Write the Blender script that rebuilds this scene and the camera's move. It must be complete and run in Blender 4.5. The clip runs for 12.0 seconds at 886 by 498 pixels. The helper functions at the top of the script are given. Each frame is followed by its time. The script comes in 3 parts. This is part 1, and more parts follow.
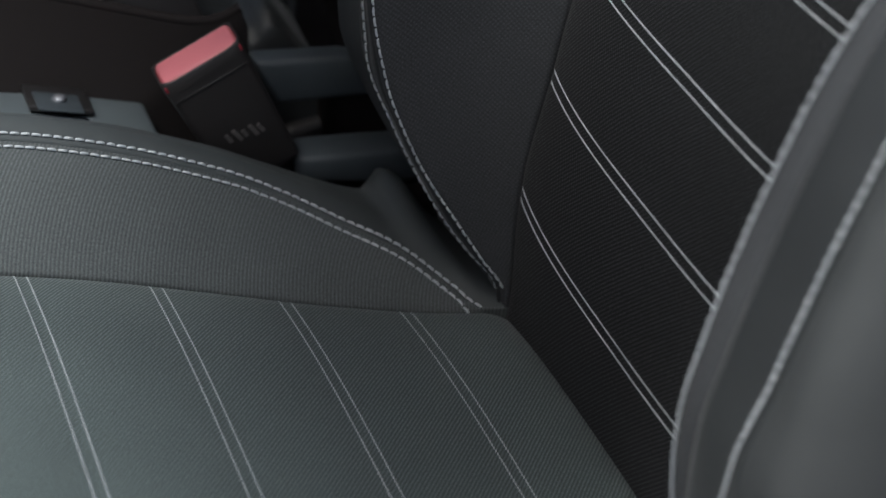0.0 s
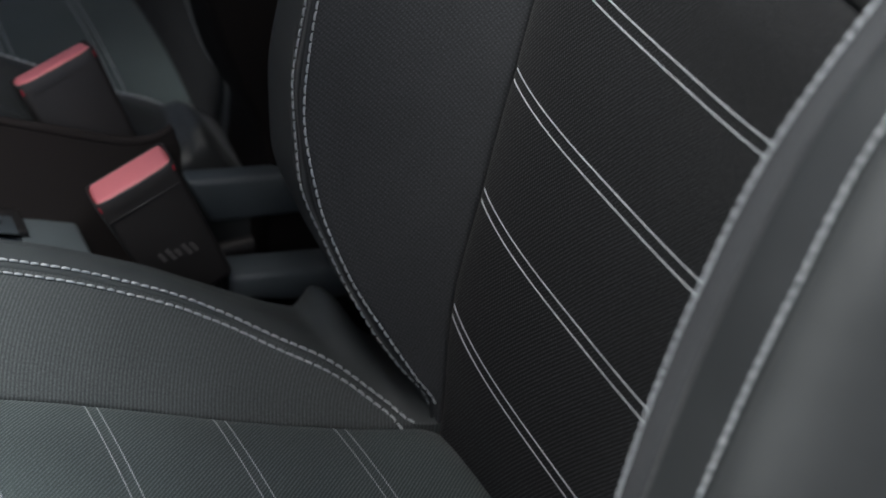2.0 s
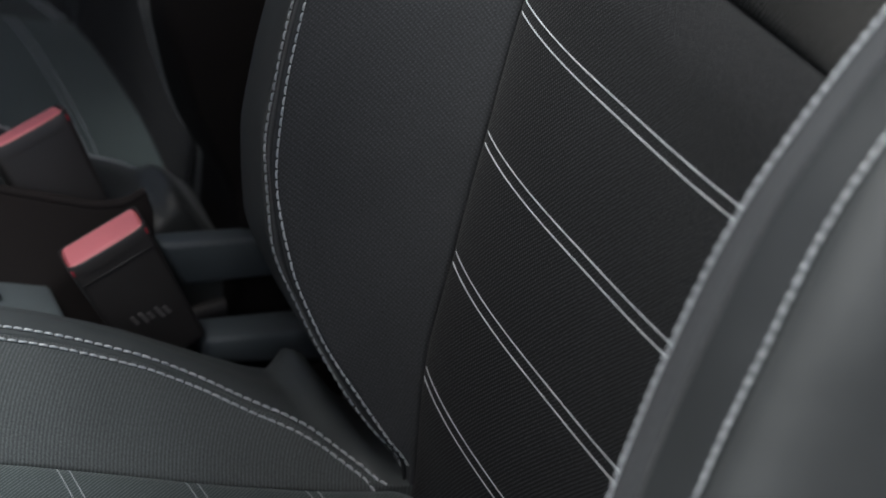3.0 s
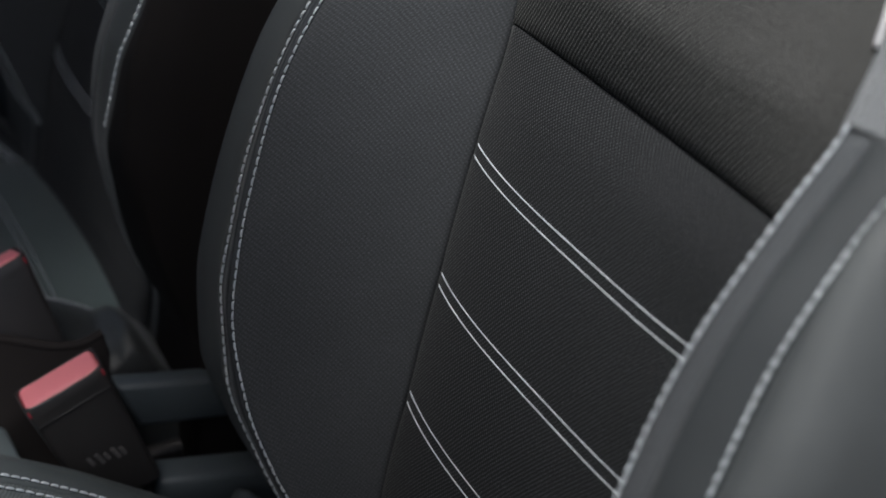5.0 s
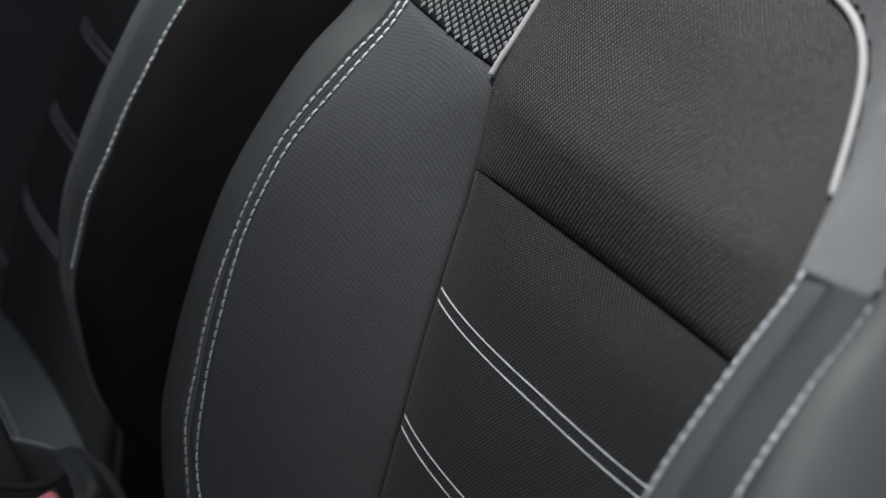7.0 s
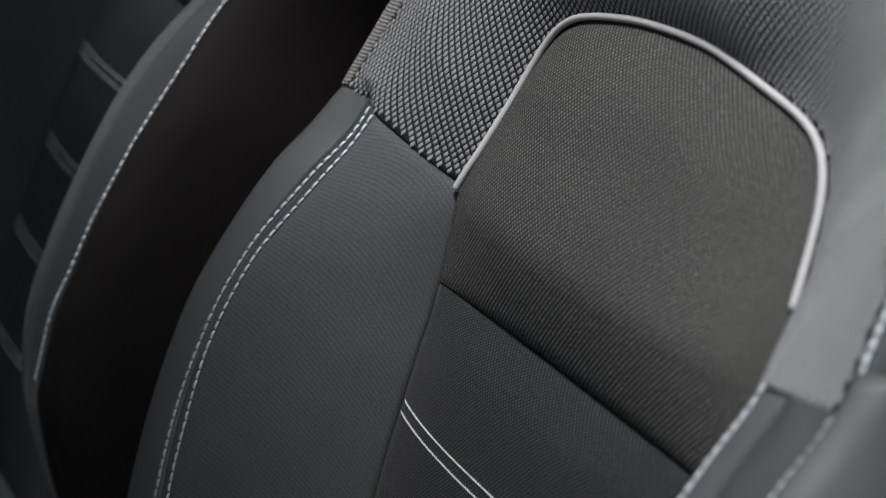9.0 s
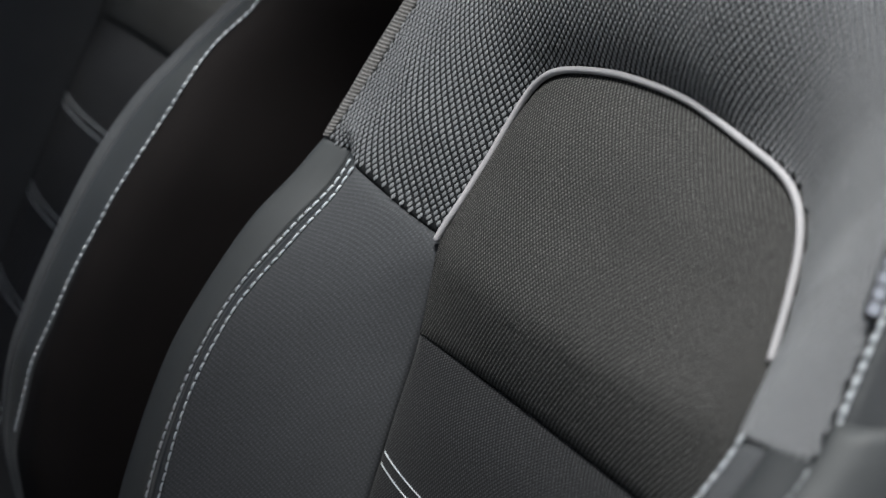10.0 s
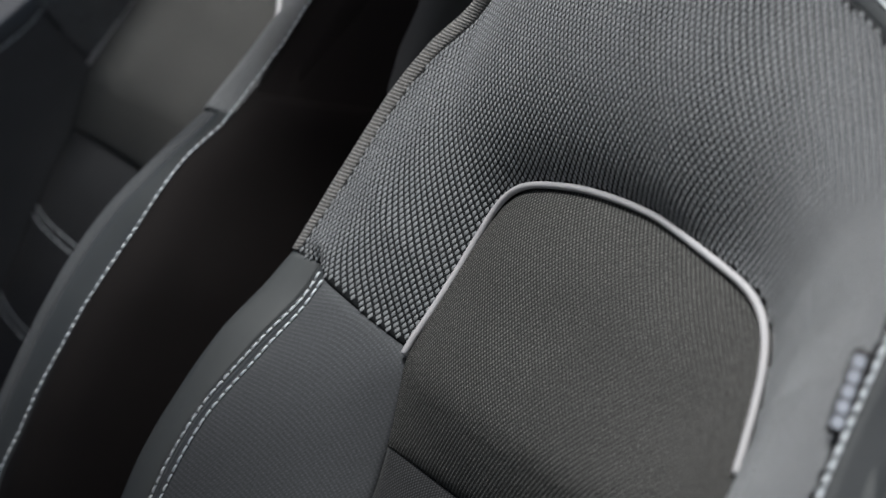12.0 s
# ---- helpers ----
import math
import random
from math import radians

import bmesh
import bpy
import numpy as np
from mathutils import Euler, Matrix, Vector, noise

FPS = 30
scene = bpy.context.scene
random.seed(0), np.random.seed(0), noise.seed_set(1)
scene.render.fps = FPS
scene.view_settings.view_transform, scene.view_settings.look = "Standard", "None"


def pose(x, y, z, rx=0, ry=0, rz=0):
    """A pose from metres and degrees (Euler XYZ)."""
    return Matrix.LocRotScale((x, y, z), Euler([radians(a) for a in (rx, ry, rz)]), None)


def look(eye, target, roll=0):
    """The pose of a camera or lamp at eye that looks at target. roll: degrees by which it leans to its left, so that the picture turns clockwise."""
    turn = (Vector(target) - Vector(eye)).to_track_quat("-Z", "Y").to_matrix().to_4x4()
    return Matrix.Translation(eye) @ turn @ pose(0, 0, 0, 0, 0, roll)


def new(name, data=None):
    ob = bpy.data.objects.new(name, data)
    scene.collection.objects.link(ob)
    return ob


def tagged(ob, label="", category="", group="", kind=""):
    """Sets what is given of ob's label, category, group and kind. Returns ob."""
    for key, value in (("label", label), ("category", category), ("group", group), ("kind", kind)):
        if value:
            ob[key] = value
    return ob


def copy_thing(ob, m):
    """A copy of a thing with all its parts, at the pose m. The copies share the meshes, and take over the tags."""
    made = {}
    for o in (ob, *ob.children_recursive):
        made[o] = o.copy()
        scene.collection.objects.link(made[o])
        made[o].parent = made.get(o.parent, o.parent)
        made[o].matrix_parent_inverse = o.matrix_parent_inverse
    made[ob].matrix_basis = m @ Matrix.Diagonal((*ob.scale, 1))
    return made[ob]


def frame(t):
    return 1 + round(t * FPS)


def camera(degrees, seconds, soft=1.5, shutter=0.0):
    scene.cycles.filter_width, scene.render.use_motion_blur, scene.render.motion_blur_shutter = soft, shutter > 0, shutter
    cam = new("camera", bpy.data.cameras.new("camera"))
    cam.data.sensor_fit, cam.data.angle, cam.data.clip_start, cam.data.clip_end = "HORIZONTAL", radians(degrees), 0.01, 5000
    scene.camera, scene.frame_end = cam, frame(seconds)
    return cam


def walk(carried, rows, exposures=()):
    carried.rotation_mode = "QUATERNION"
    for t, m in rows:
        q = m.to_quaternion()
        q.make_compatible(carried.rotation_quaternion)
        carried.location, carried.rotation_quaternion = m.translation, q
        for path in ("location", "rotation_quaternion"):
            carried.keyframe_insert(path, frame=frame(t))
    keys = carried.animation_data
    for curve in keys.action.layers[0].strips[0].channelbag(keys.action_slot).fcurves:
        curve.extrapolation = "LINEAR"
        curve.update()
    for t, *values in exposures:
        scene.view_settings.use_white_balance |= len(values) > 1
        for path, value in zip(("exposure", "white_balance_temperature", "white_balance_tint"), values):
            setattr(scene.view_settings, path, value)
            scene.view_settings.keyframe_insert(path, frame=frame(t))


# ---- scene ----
cam = camera(22.0, 12.0)
# A long lens close to its subject: a shallow depth of field, set on the far half of the seat.
cam.data.dof.use_dof = True
cam.data.dof.focus_distance = 1.09
cam.data.dof.aperture_fstop = 8.0
PATH = [
    (0.0, pose(-0.7940, 0.3753, 0.6246, 59.441, -1.591, -108.798)),
    (0.5, pose(-0.7959, 0.3757, 0.6261, 60.033, -1.650, -109.253)),
    (1.0, pose(-0.7987, 0.3765, 0.6283, 60.772, -1.753, -109.718)),
    (1.5, pose(-0.8003, 0.3769, 0.6297, 61.528, -1.830, -110.131)),
    (2.0, pose(-0.8034, 0.3779, 0.6319, 62.350, -1.931, -110.511)),
    (2.5, pose(-0.8058, 0.3786, 0.6336, 63.064, -1.994, -110.862)),
    (3.0, pose(-0.8082, 0.3795, 0.6352, 63.911, -2.116, -111.197)),
    (5.0, pose(-0.8203, 0.3843, 0.6421, 67.449, -2.410, -112.319)),
    (5.5, pose(-0.8223, 0.3851, 0.6431, 68.280, -2.549, -112.528)),
    (6.0, pose(-0.8265, 0.3870, 0.6449, 69.250, -2.730, -112.720)),
    (6.5, pose(-0.8299, 0.3885, 0.6463, 70.178, -2.866, -112.886)),
    (7.0, pose(-0.8324, 0.3896, 0.6471, 71.080, -3.026, -113.068)),
    (9.0, pose(-0.8373, 0.3920, 0.6483, 73.992, -3.456, -113.904)),
    (9.5, pose(-0.8393, 0.3930, 0.6488, 74.652, -3.646, -114.117)),
    (10.0, pose(-0.8412, 0.3939, 0.6492, 75.334, -3.694, -114.360)),
    (10.5, pose(-0.8430, 0.3948, 0.6495, 75.984, -3.823, -114.555)),
    (11.0, pose(-0.8459, 0.3963, 0.6500, 76.695, -3.872, -114.768)),
    (11.5, pose(-0.8467, 0.3967, 0.6499, 77.442, -4.027, -114.931)),
    (12.0, pose(-0.8488, 0.3978, 0.6501, 78.284, -4.185, -115.080)),
]
walk(cam, PATH, exposures=[(0.0, -0.12, 6150, 8.0), (12.0, -0.20, 6150, 8.0)])

# ---------------------------------------------------------------- light
world = bpy.data.worlds.new("sky")
scene.world = world
world.use_nodes = True
wn = world.node_tree
sky = wn.nodes.new("ShaderNodeTexSky")
sky.sky_type = "NISHITA"
sky.sun_disc = False
sky.sun_elevation = radians(64)
sky.sun_rotation = radians(-40)
sky.dust_density = 6.0
wn.links.new(sky.outputs["Color"], wn.nodes["Background"].inputs["Color"])
wn.nodes["Background"].inputs["Strength"].default_value = 0.115

sun_lamp = bpy.data.lights.new("sun", "SUN")
sun_lamp.energy = 4.5
sun_lamp.angle = radians(15)
sun_lamp.color = (1.0, 0.985, 0.96)
sun = new("sun", sun_lamp)
sun.matrix_world = look((-0.66, 0.80, 2.35), (0, 0, 0.2))


# ---------------------------------------------------------------- materials
class Graph:
    """A small helper to write node trees as sums."""

    def __init__(self, name, rough=0.8, metal=0.0):
        self.mat = bpy.data.materials.new(name)
        self.mat.use_nodes = True
        self.t = self.mat.node_tree
        self.p = self.t.nodes["Principled BSDF"]
        self.p.inputs["Roughness"].default_value = rough
        self.p.inputs["Metallic"].default_value = metal

    def set(self, socket, v):
        if isinstance(v, (int, float, tuple)):
            socket.default_value = v
        else:
            self.t.links.new(v, socket)

    def m(self, op, a, b=0.0, c=0.0):
        n = self.t.nodes.new("ShaderNodeMath")
        n.operation = op
        for s, v in zip(n.inputs, (a, b, c)):
            self.set(s, v)
        return n.outputs[0]

    def uv(self):
        n = self.t.nodes.new("ShaderNodeTexCoord")
        s = self.t.nodes.new("ShaderNodeSeparateXYZ")
        self.t.links.new(n.outputs["UV"], s.inputs[0])
        return n.outputs["UV"], s.outputs[0], s.outputs[1]

    def obj(self):
        return self.t.nodes.new("ShaderNodeTexCoord").outputs["Object"]

    def noise(self, vec, scale, detail=3.0, rough=0.55):
        n = self.t.nodes.new("ShaderNodeTexNoise")
        n.inputs["Scale"].default_value = scale
        n.inputs["Detail"].default_value = detail
        n.inputs["Roughness"].default_value = rough
        self.t.links.new(vec, n.inputs["Vector"])
        return n.outputs["Fac"]

    def mix(self, f, a, b):
        n = self.t.nodes.new("ShaderNodeMix")
        n.data_type = "RGBA"
        self.set(n.inputs[0], f)
        for s, v in ((n.inputs[6], a), (n.inputs[7], b)):
            self.set(s, (*v, 1.0) if isinstance(v, tuple) else v)
        return n.outputs[2]

    def scale_colour(self, col, f):
        n = self.t.nodes.new("ShaderNodeVectorMath")
        n.operation = "SCALE"
        self.set(n.inputs[0], col)
        self.set(n.inputs["Scale"], f)
        return n.outputs[0]

    def bump(self, height, dist, strength=1.0, after=None):
        n = self.t.nodes.new("ShaderNodeBump")
        n.inputs["Strength"].default_value = strength
        n.inputs["Distance"].default_value = dist
        self.t.links.new(height, n.inputs["Height"])
        if after is not None:
            self.t.links.new(after, n.inputs["Normal"])
        return n.outputs[0]

    def done(self, colour, normal=None, rough=None):
        self.set(self.p.inputs["Base Color"], (*colour, 1.0) if isinstance(colour, tuple) else colour)
        if normal is not None:
            self.t.links.new(normal, self.p.inputs["Normal"])
        if rough is not None:
            self.set(self.p.inputs["Roughness"], rough)
        return self.mat


def woven(name, dark, light, pitch_u, pitch_v, spread=0.5, relief=0.0004, sheen=0.15, twill=False, mottle=0.25, spec=0.25):
    """Cloth of small raised knots in a brick lattice, or of slanting twill ribs."""
    g = Graph(name, 0.85)
    vec, u, v = g.uv()
    warp = g.m("MULTIPLY", g.m("SUBTRACT", g.noise(vec, 260.0, 2.0), 0.5), 0.0005)
    u = g.m("ADD", u, warp)
    v = g.m("ADD", v, warp)
    if twill:
        knot = g.m("MULTIPLY_ADD", g.m("SINE", g.m("ADD", g.m("MULTIPLY", u, 2 * math.pi / pitch_u), g.m("MULTIPLY", v, 2 * math.pi / pitch_v))), 0.5, 0.5)
    else:
        a = g.m("COSINE", g.m("MULTIPLY", u, 2 * math.pi / pitch_u))
        b = g.m("COSINE", g.m("MULTIPLY", v, math.pi / pitch_v))
        knot = g.m("MULTIPLY_ADD", g.m("MULTIPLY", a, b), 0.5, 0.5)
    # no two knots stand out alike
    uneven = g.m("MULTIPLY_ADD", g.noise(vec, 520.0, 1.0), 1.7, 0.15)
    knot = g.m("MULTIPLY", g.m("POWER", knot, 1.0 / max(spread, 0.05)), uneven)
    soil = g.noise(vec, 9.0, 4.0, 0.6)
    fuzz = g.noise(vec, 900.0, 2.0)
    level = g.m("ADD", g.m("MULTIPLY", g.m("SUBTRACT", soil, 0.5), mottle * 2), 1.0)
    level = g.m("MULTIPLY", level, g.m("MULTIPLY_ADD", fuzz, 1.1, 0.45))
    col = g.scale_colour(g.mix(knot, dark, light), level)
    height = g.m("ADD", knot, g.m("MULTIPLY", fuzz, 0.5))
    n = g.bump(height, relief)
    g.p.inputs["Sheen Weight"].default_value = sheen
    g.p.inputs["Sheen Roughness"].default_value = 0.5
    g.p.inputs["Specular IOR Level"].default_value = spec
    return g.done(col, n)


def netting(name, dark, light, fine):
    """Knitted yarn, fuzzy and unevenly soiled."""
    g = Graph(name, 0.75)
    vec = g.obj()
    fuzz = g.noise(vec, 1500.0, 2.0)
    soil = g.noise(vec, 24.0, 4.0)
    level = g.m("MULTIPLY", g.m("MULTIPLY_ADD", fuzz, 0.7, 0.65), g.m("MULTIPLY_ADD", soil, 0.35, 0.82))
    g.p.inputs["Specular IOR Level"].default_value = 0.2
    return g.done(g.scale_colour(g.mix(fuzz, dark, light), level), g.bump(fuzz, fine))


def grained(name, colour, rough, cell=900.0, relief=0.0002, vary=0.25, metal=0.0, coat=0.0, sheen=0.0, spec=0.5):
    """Moulded plastic, vinyl or paint with a fine grain and faint smears."""
    g = Graph(name, rough, metal)
    vec = g.obj()
    v = g.t.nodes.new("ShaderNodeTexVoronoi")
    v.inputs["Scale"].default_value = cell
    g.t.links.new(vec, v.inputs["Vector"])
    smear = g.noise(vec, 22.0, 4.0, 0.6)
    fine = g.noise(vec, cell * 0.6, 2.0)
    col = g.scale_colour((*colour,), g.m("MULTIPLY_ADD", smear, vary * 2, 1.0 - vary))
    h = g.m("ADD", v.outputs["Distance"], g.m("MULTIPLY", fine, 0.6))
    g.p.inputs["Coat Weight"].default_value = coat
    g.p.inputs["Specular IOR Level"].default_value = spec
    g.p.inputs["Sheen Weight"].default_value = sheen
    g.p.inputs["Sheen Roughness"].default_value = 0.35
    return g.done(col, g.bump(h, relief), g.m("MULTIPLY_ADD", smear, 0.25, rough - 0.12))


def thread_material(name, colour):
    g = Graph(name, 0.6)
    f = g.noise(g.obj(), 1400.0, 2.0)
    s = g.noise(g.obj(), 30.0, 2.0)
    return g.done(g.scale_colour((*colour,), g.m("ADD", g.m("MULTIPLY", f, 0.5), g.m("MULTIPLY_ADD", s, 0.5, 0.5))), g.bump(f, 0.0002))


CLOTH_BOLSTER = woven("bolster_cloth", (0.061, 0.064, 0.067), (0.096, 0.100, 0.104), 0.0026, 0.0013, 0.40, 0.00010, sheen=0.05)
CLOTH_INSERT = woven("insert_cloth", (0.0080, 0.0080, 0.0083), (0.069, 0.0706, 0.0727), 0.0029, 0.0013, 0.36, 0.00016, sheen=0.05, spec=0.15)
CLOTH_SHOULDER = woven("shoulder_cloth", (0.022, 0.022, 0.0208), (0.196, 0.193, 0.181), 0.0033, 0.0015, 0.40, 0.0003, sheen=0.0, spec=0.12)
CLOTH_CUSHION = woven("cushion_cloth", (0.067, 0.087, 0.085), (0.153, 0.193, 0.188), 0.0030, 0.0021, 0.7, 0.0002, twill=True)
CLOTH_RIB = woven("cushion_bolster_cloth", (0.089, 0.100, 0.100), (0.143, 0.158, 0.158), 0.20, 0.0021, 0.9, 0.00007, twill=True, sheen=0.05)
MESH = netting("mesh_ground", (0.010, 0.011, 0.012), (0.022, 0.023, 0.024), 0.0003)
KNIT = netting("mesh_yarn", (0.20, 0.204, 0.207), (0.300, 0.31, 0.315), 0.0003)
RIBBED = woven("ribbed_binding", (0.085, 0.082, 0.076), (0.27, 0.262, 0.25), 0.2, 0.0021, 0.8, 0.0003, twill=True)
VINYL = grained("black_vinyl", (0.038, 0.0412, 0.042), 0.48, 1500.0, 0.00008, sheen=0.16)
CUSHION_VINYL = grained("cushion_vinyl", (0.084, 0.095, 0.096), 0.6, 1500.0, 0.00006)
SIDE_VINYL = grained("side_vinyl", (0.062, 0.066, 0.066), 0.6, 1500.0, 0.00008)
TRAY = grained("tray_plastic", (0.125, 0.148, 0.157), 0.5, 1800.0, 0.00003)
PLASTIC = grained("grained_plastic", (0.062, 0.075, 0.084), 0.45, 1800.0, 0.00003)
DARK_PLASTIC = grained("black_plastic", (0.024, 0.0225, 0.0225), 0.42, 1800.0, 0.00002)
HOUSING = grained("buckle_plastic", (0.034, 0.0315, 0.031), 0.42, 1200.0, 0.00003)
WORN = grained("worn_moulding", (0.105, 0.100, 0.098), 0.5, 1800.0, 0.00003)
DARK_CLOTH = woven("dark_lining", (0.013, 0.0112, 0.0108), (0.031, 0.027, 0.0262), 0.003, 0.003, 0.6, sheen=0.0, spec=0.1)
THREAD = thread_material("pale_thread", (0.66, 0.70, 0.72))
PIPING = grained("pale_piping", (0.46, 0.45, 0.455), 0.7, 1600.0, 0.00012, 0.12)
RED = grained("red_button", (0.80, 0.235, 0.26), 0.45, 2000.0, 0.00004, 0.12)
DARK_RED = grained("dark_red_plastic", (0.34, 0.035, 0.05), 0.5, 2000.0, 0.00003, 0.1)
STEEL = grained("steel", (0.36, 0.37, 0.39), 0.6, 500.0, 0.00003, 0.1, metal=1.0)
TAG_WHITE = thread_material("tag_white", (0.30, 0.32, 0.36))
# dark cloth with the shade beside the console put into its colour
SHADED_SIDE = grained("shaded_side_cloth", (0.0135, 0.0115, 0.0110), 0.8, 1400.0, 0.00006, 0.3, spec=0.12)
CARPET = woven("floor_carpet", (0.012, 0.012, 0.012), (0.04, 0.04, 0.04), 0.004, 0.004, 0.6, 0.001)
LINING = woven("roof_lining", (0.04, 0.04, 0.04), (0.07, 0.07, 0.07), 0.003, 0.003, 0.7)
PAINT = grained("car_paint", (0.30, 0.31, 0.32), 0.3, 3000.0, 0.00001, 0.05, coat=0.6)
ASPHALT = grained("asphalt", (0.05, 0.05, 0.052), 0.9, 160.0, 0.004)


# ---------------------------------------------------------------- mesh helpers
def hermite(table):
    """A smooth curve through (t, value) pairs, without overshoot."""
    xs = np.array([p[0] for p in table], float)
    ys = np.array([p[1] for p in table], float)
    d = np.diff(ys) / np.diff(xs)
    m = np.zeros(len(xs))
    m[0], m[-1] = d[0], d[-1]
    for i in range(1, len(xs) - 1):
        m[i] = 0 if d[i - 1] * d[i] <= 0 else 2 * d[i - 1] * d[i] / (d[i - 1] + d[i])

    def f(x):
        x = min(max(x, xs[0]), xs[-1])
        i = min(int(np.searchsorted(xs, x, side="right")) - 1, len(xs) - 2)
        h = xs[i + 1] - xs[i]
        s = (x - xs[i]) / h
        return float((1 + 2 * s) * (1 - s) ** 2 * ys[i] + s * (1 - s) ** 2 * h * m[i]
                     + s * s * (3 - 2 * s) * ys[i + 1] + s * s * (s - 1) * h * m[i + 1])
    return f


def chain(points, s):
    """A Catmull-Rom curve through points, s from 0 to 1 in equal steps per point."""
    n = len(points) - 1
    k = min(max(s, 0.0), 1.0) * n
    i = min(int(k), n - 1)
    f = k - i
    p1, p2 = points[i], points[i + 1]
    p0 = points[i - 1] if i > 0 else p1 * 2 - p2
    p3 = points[i + 2] if i + 2 <= n else p2 * 2 - p1
    return 0.5 * ((p1 * 2) + (p2 - p0) * f + (p0 * 2 - p1 * 5 + p2 * 4 - p3) * f * f + (p1 * 3 - p0 - p2 * 3 + p3) * f ** 3)


def as_object(name, me, material, parent, label):
    if material is not None:
        me.materials.append(material)
    ob = new(name, me)
    ob.parent = parent
    if label:
        tagged(ob, label)
    return ob


def part(name, bm, material, parent, label="", smooth=True):
    me = bpy.data.meshes.new(name)
    bm.to_mesh(me)
    bm.free()
    me.polygons.foreach_set("use_smooth", [smooth] * len(me.polygons))
    return as_object(name, me, material, parent, label)


def sheet(name, f, us, vs, material, parent, label="", tuck=(0, 0, 0, 0), depth=0.004, reach=0.008, skirt=0.012, uv=None, flip=False):
    """A cloth panel over f(u, v), rolled in along its borders (u start, u end, v start, v end where tuck is 1) and closed by a skirt."""
    nu, nv = len(us), len(vs)
    P = [[Vector(f(u, v)) for u in us] for v in vs]
    N = [[None] * nu for _ in vs]
    for j in range(nv):
        for i in range(nu):
            a = P[j][min(i + 1, nu - 1)] - P[j][max(i - 1, 0)]
            b = P[min(j + 1, nv - 1)][i] - P[max(j - 1, 0)][i]
            n = a.cross(b)
            N[j][i] = n.normalized() * (-1 if flip else 1) if n.length > 1e-12 else Vector((0, 1, 0))
    au = [[0.0] * nu for _ in vs]
    av = [[0.0] * nu for _ in vs]
    for j in range(nv):
        for i in range(nu):
            if i:
                au[j][i] = au[j][i - 1] + (P[j][i] - P[j][i - 1]).length
            if j:
                av[j][i] = av[j - 1][i] + (P[j][i] - P[j - 1][i]).length
    verts, uvs = [], []
    for j in range(nv):
        for i in range(nu):
            low = 0.0
            for on, dist in ((tuck[0], au[j][i]), (tuck[1], au[j][-1] - au[j][i]), (tuck[2], av[j][i]), (tuck[3], av[-1][i] - av[j][i])):
                if on and dist < reach:
                    low = max(low, depth * on * (1 - dist / reach) ** 2)
            verts.append(P[j][i] - N[j][i] * low)
            mid = au[j][-1] / 2
            uvs.append(uv(P[j][i]) if uv else (au[j][i] - mid, av[j][i]))
    faces = []
    for j in range(nv - 1):
        for i in range(nu - 1):
            a = j * nu + i
            q = (a, a + 1, a + nu + 1, a + nu)
            faces.append(q[::-1] if flip else q)
    ring = [i for i in range(nu)] + [j * nu + nu - 1 for j in range(1, nv)] + [(nv - 1) * nu + i for i in range(nu - 2, -1, -1)] + [j * nu for j in range(nv - 2, 0, -1)]
    base = len(verts)
    for r in ring:
        verts.append(verts[r] - N[r // nu][r % nu] * skirt)
        uvs.append(uvs[r])
    k = len(ring)
    for i in range(k):
        q = (ring[(i + 1) % k], ring[i], base + i, base + (i + 1) % k)
        faces.append(q[::-1] if flip else q)
    me = bpy.data.meshes.new(name)
    me.from_pydata([tuple(v) for v in verts], [], faces)
    layer = me.uv_layers.new(name="UVMap")
    flat = []
    for p in me.polygons:
        for vi in p.vertices:
            flat.extend(uvs[vi])
    layer.data.foreach_set("uv", flat)
    me.polygons.foreach_set("use_smooth", [True] * len(me.polygons))
    return as_object(name, me, material, parent, label)


def along(points, step):
    """Places and directions at even steps along a polyline."""
    out, carry = [], 0.0
    for a, b in zip(points, points[1:]):
        d = (b - a).length
        if d < 1e-9:
            continue
        while carry <= d:
            out.append((a + (b - a) * (carry / d), (b - a) / d))
            carry += step
        carry -= d
    return out


def stitches(name, points, normals, step, length, radius, parent, label="", lift=0.0004, twist=0.0):
    """A row of thread stitches: each one a small arched bead that dives into the cloth at both ends."""
    verts, faces = [], []
    k = 6
    dist = [0.0]
    for a, b in zip(points, points[1:]):
        dist.append(dist[-1] + (b - a).length)
    rnd = random.Random(len(points) * 7 + int(step * 1e6))
    for p, d in along(points, step):
        j = min(range(0, len(points), max(1, len(points) // 60)), key=lambda i: (points[i] - p).length)
        n = normals[j]
        side = d.cross(n).normalized()
        d2 = (d + side * (twist + rnd.uniform(-0.05, 0.05))).normalized()
        n = side.cross(d).normalized() if side.cross(d).dot(n) > 0 else -side.cross(d).normalized()
        ln = length * rnd.uniform(0.93, 1.07)
        base = len(verts)
        rings = ((-0.5, -0.5, 0.5), (-0.40, 0.25, 0.92), (0.0, 0.55, 1.0), (0.40, 0.25, 0.92), (0.5, -0.5, 0.5))
        for s, h, r in rings:
            c = p + d2 * (s * ln) + n * (h * radius + lift)
            for q in range(k):
                an = 2 * math.pi * q / k
                verts.append(c + (side * math.cos(an) + n * math.sin(an)) * radius * r)
        for i in range(len(rings) - 1):
            for q in range(k):
                a = base + i * k + q
                b = base + i * k + (q + 1) % k
                faces.append((a, b, b + k, a + k))
    me = bpy.data.meshes.new(name)
    me.from_pydata([tuple(v) for v in verts], [], faces)
    me.polygons.foreach_set("use_smooth", [True] * len(me.polygons))
    ob = as_object(name, me, THREAD, parent, label)
    return tagged(ob, kind="stuff")


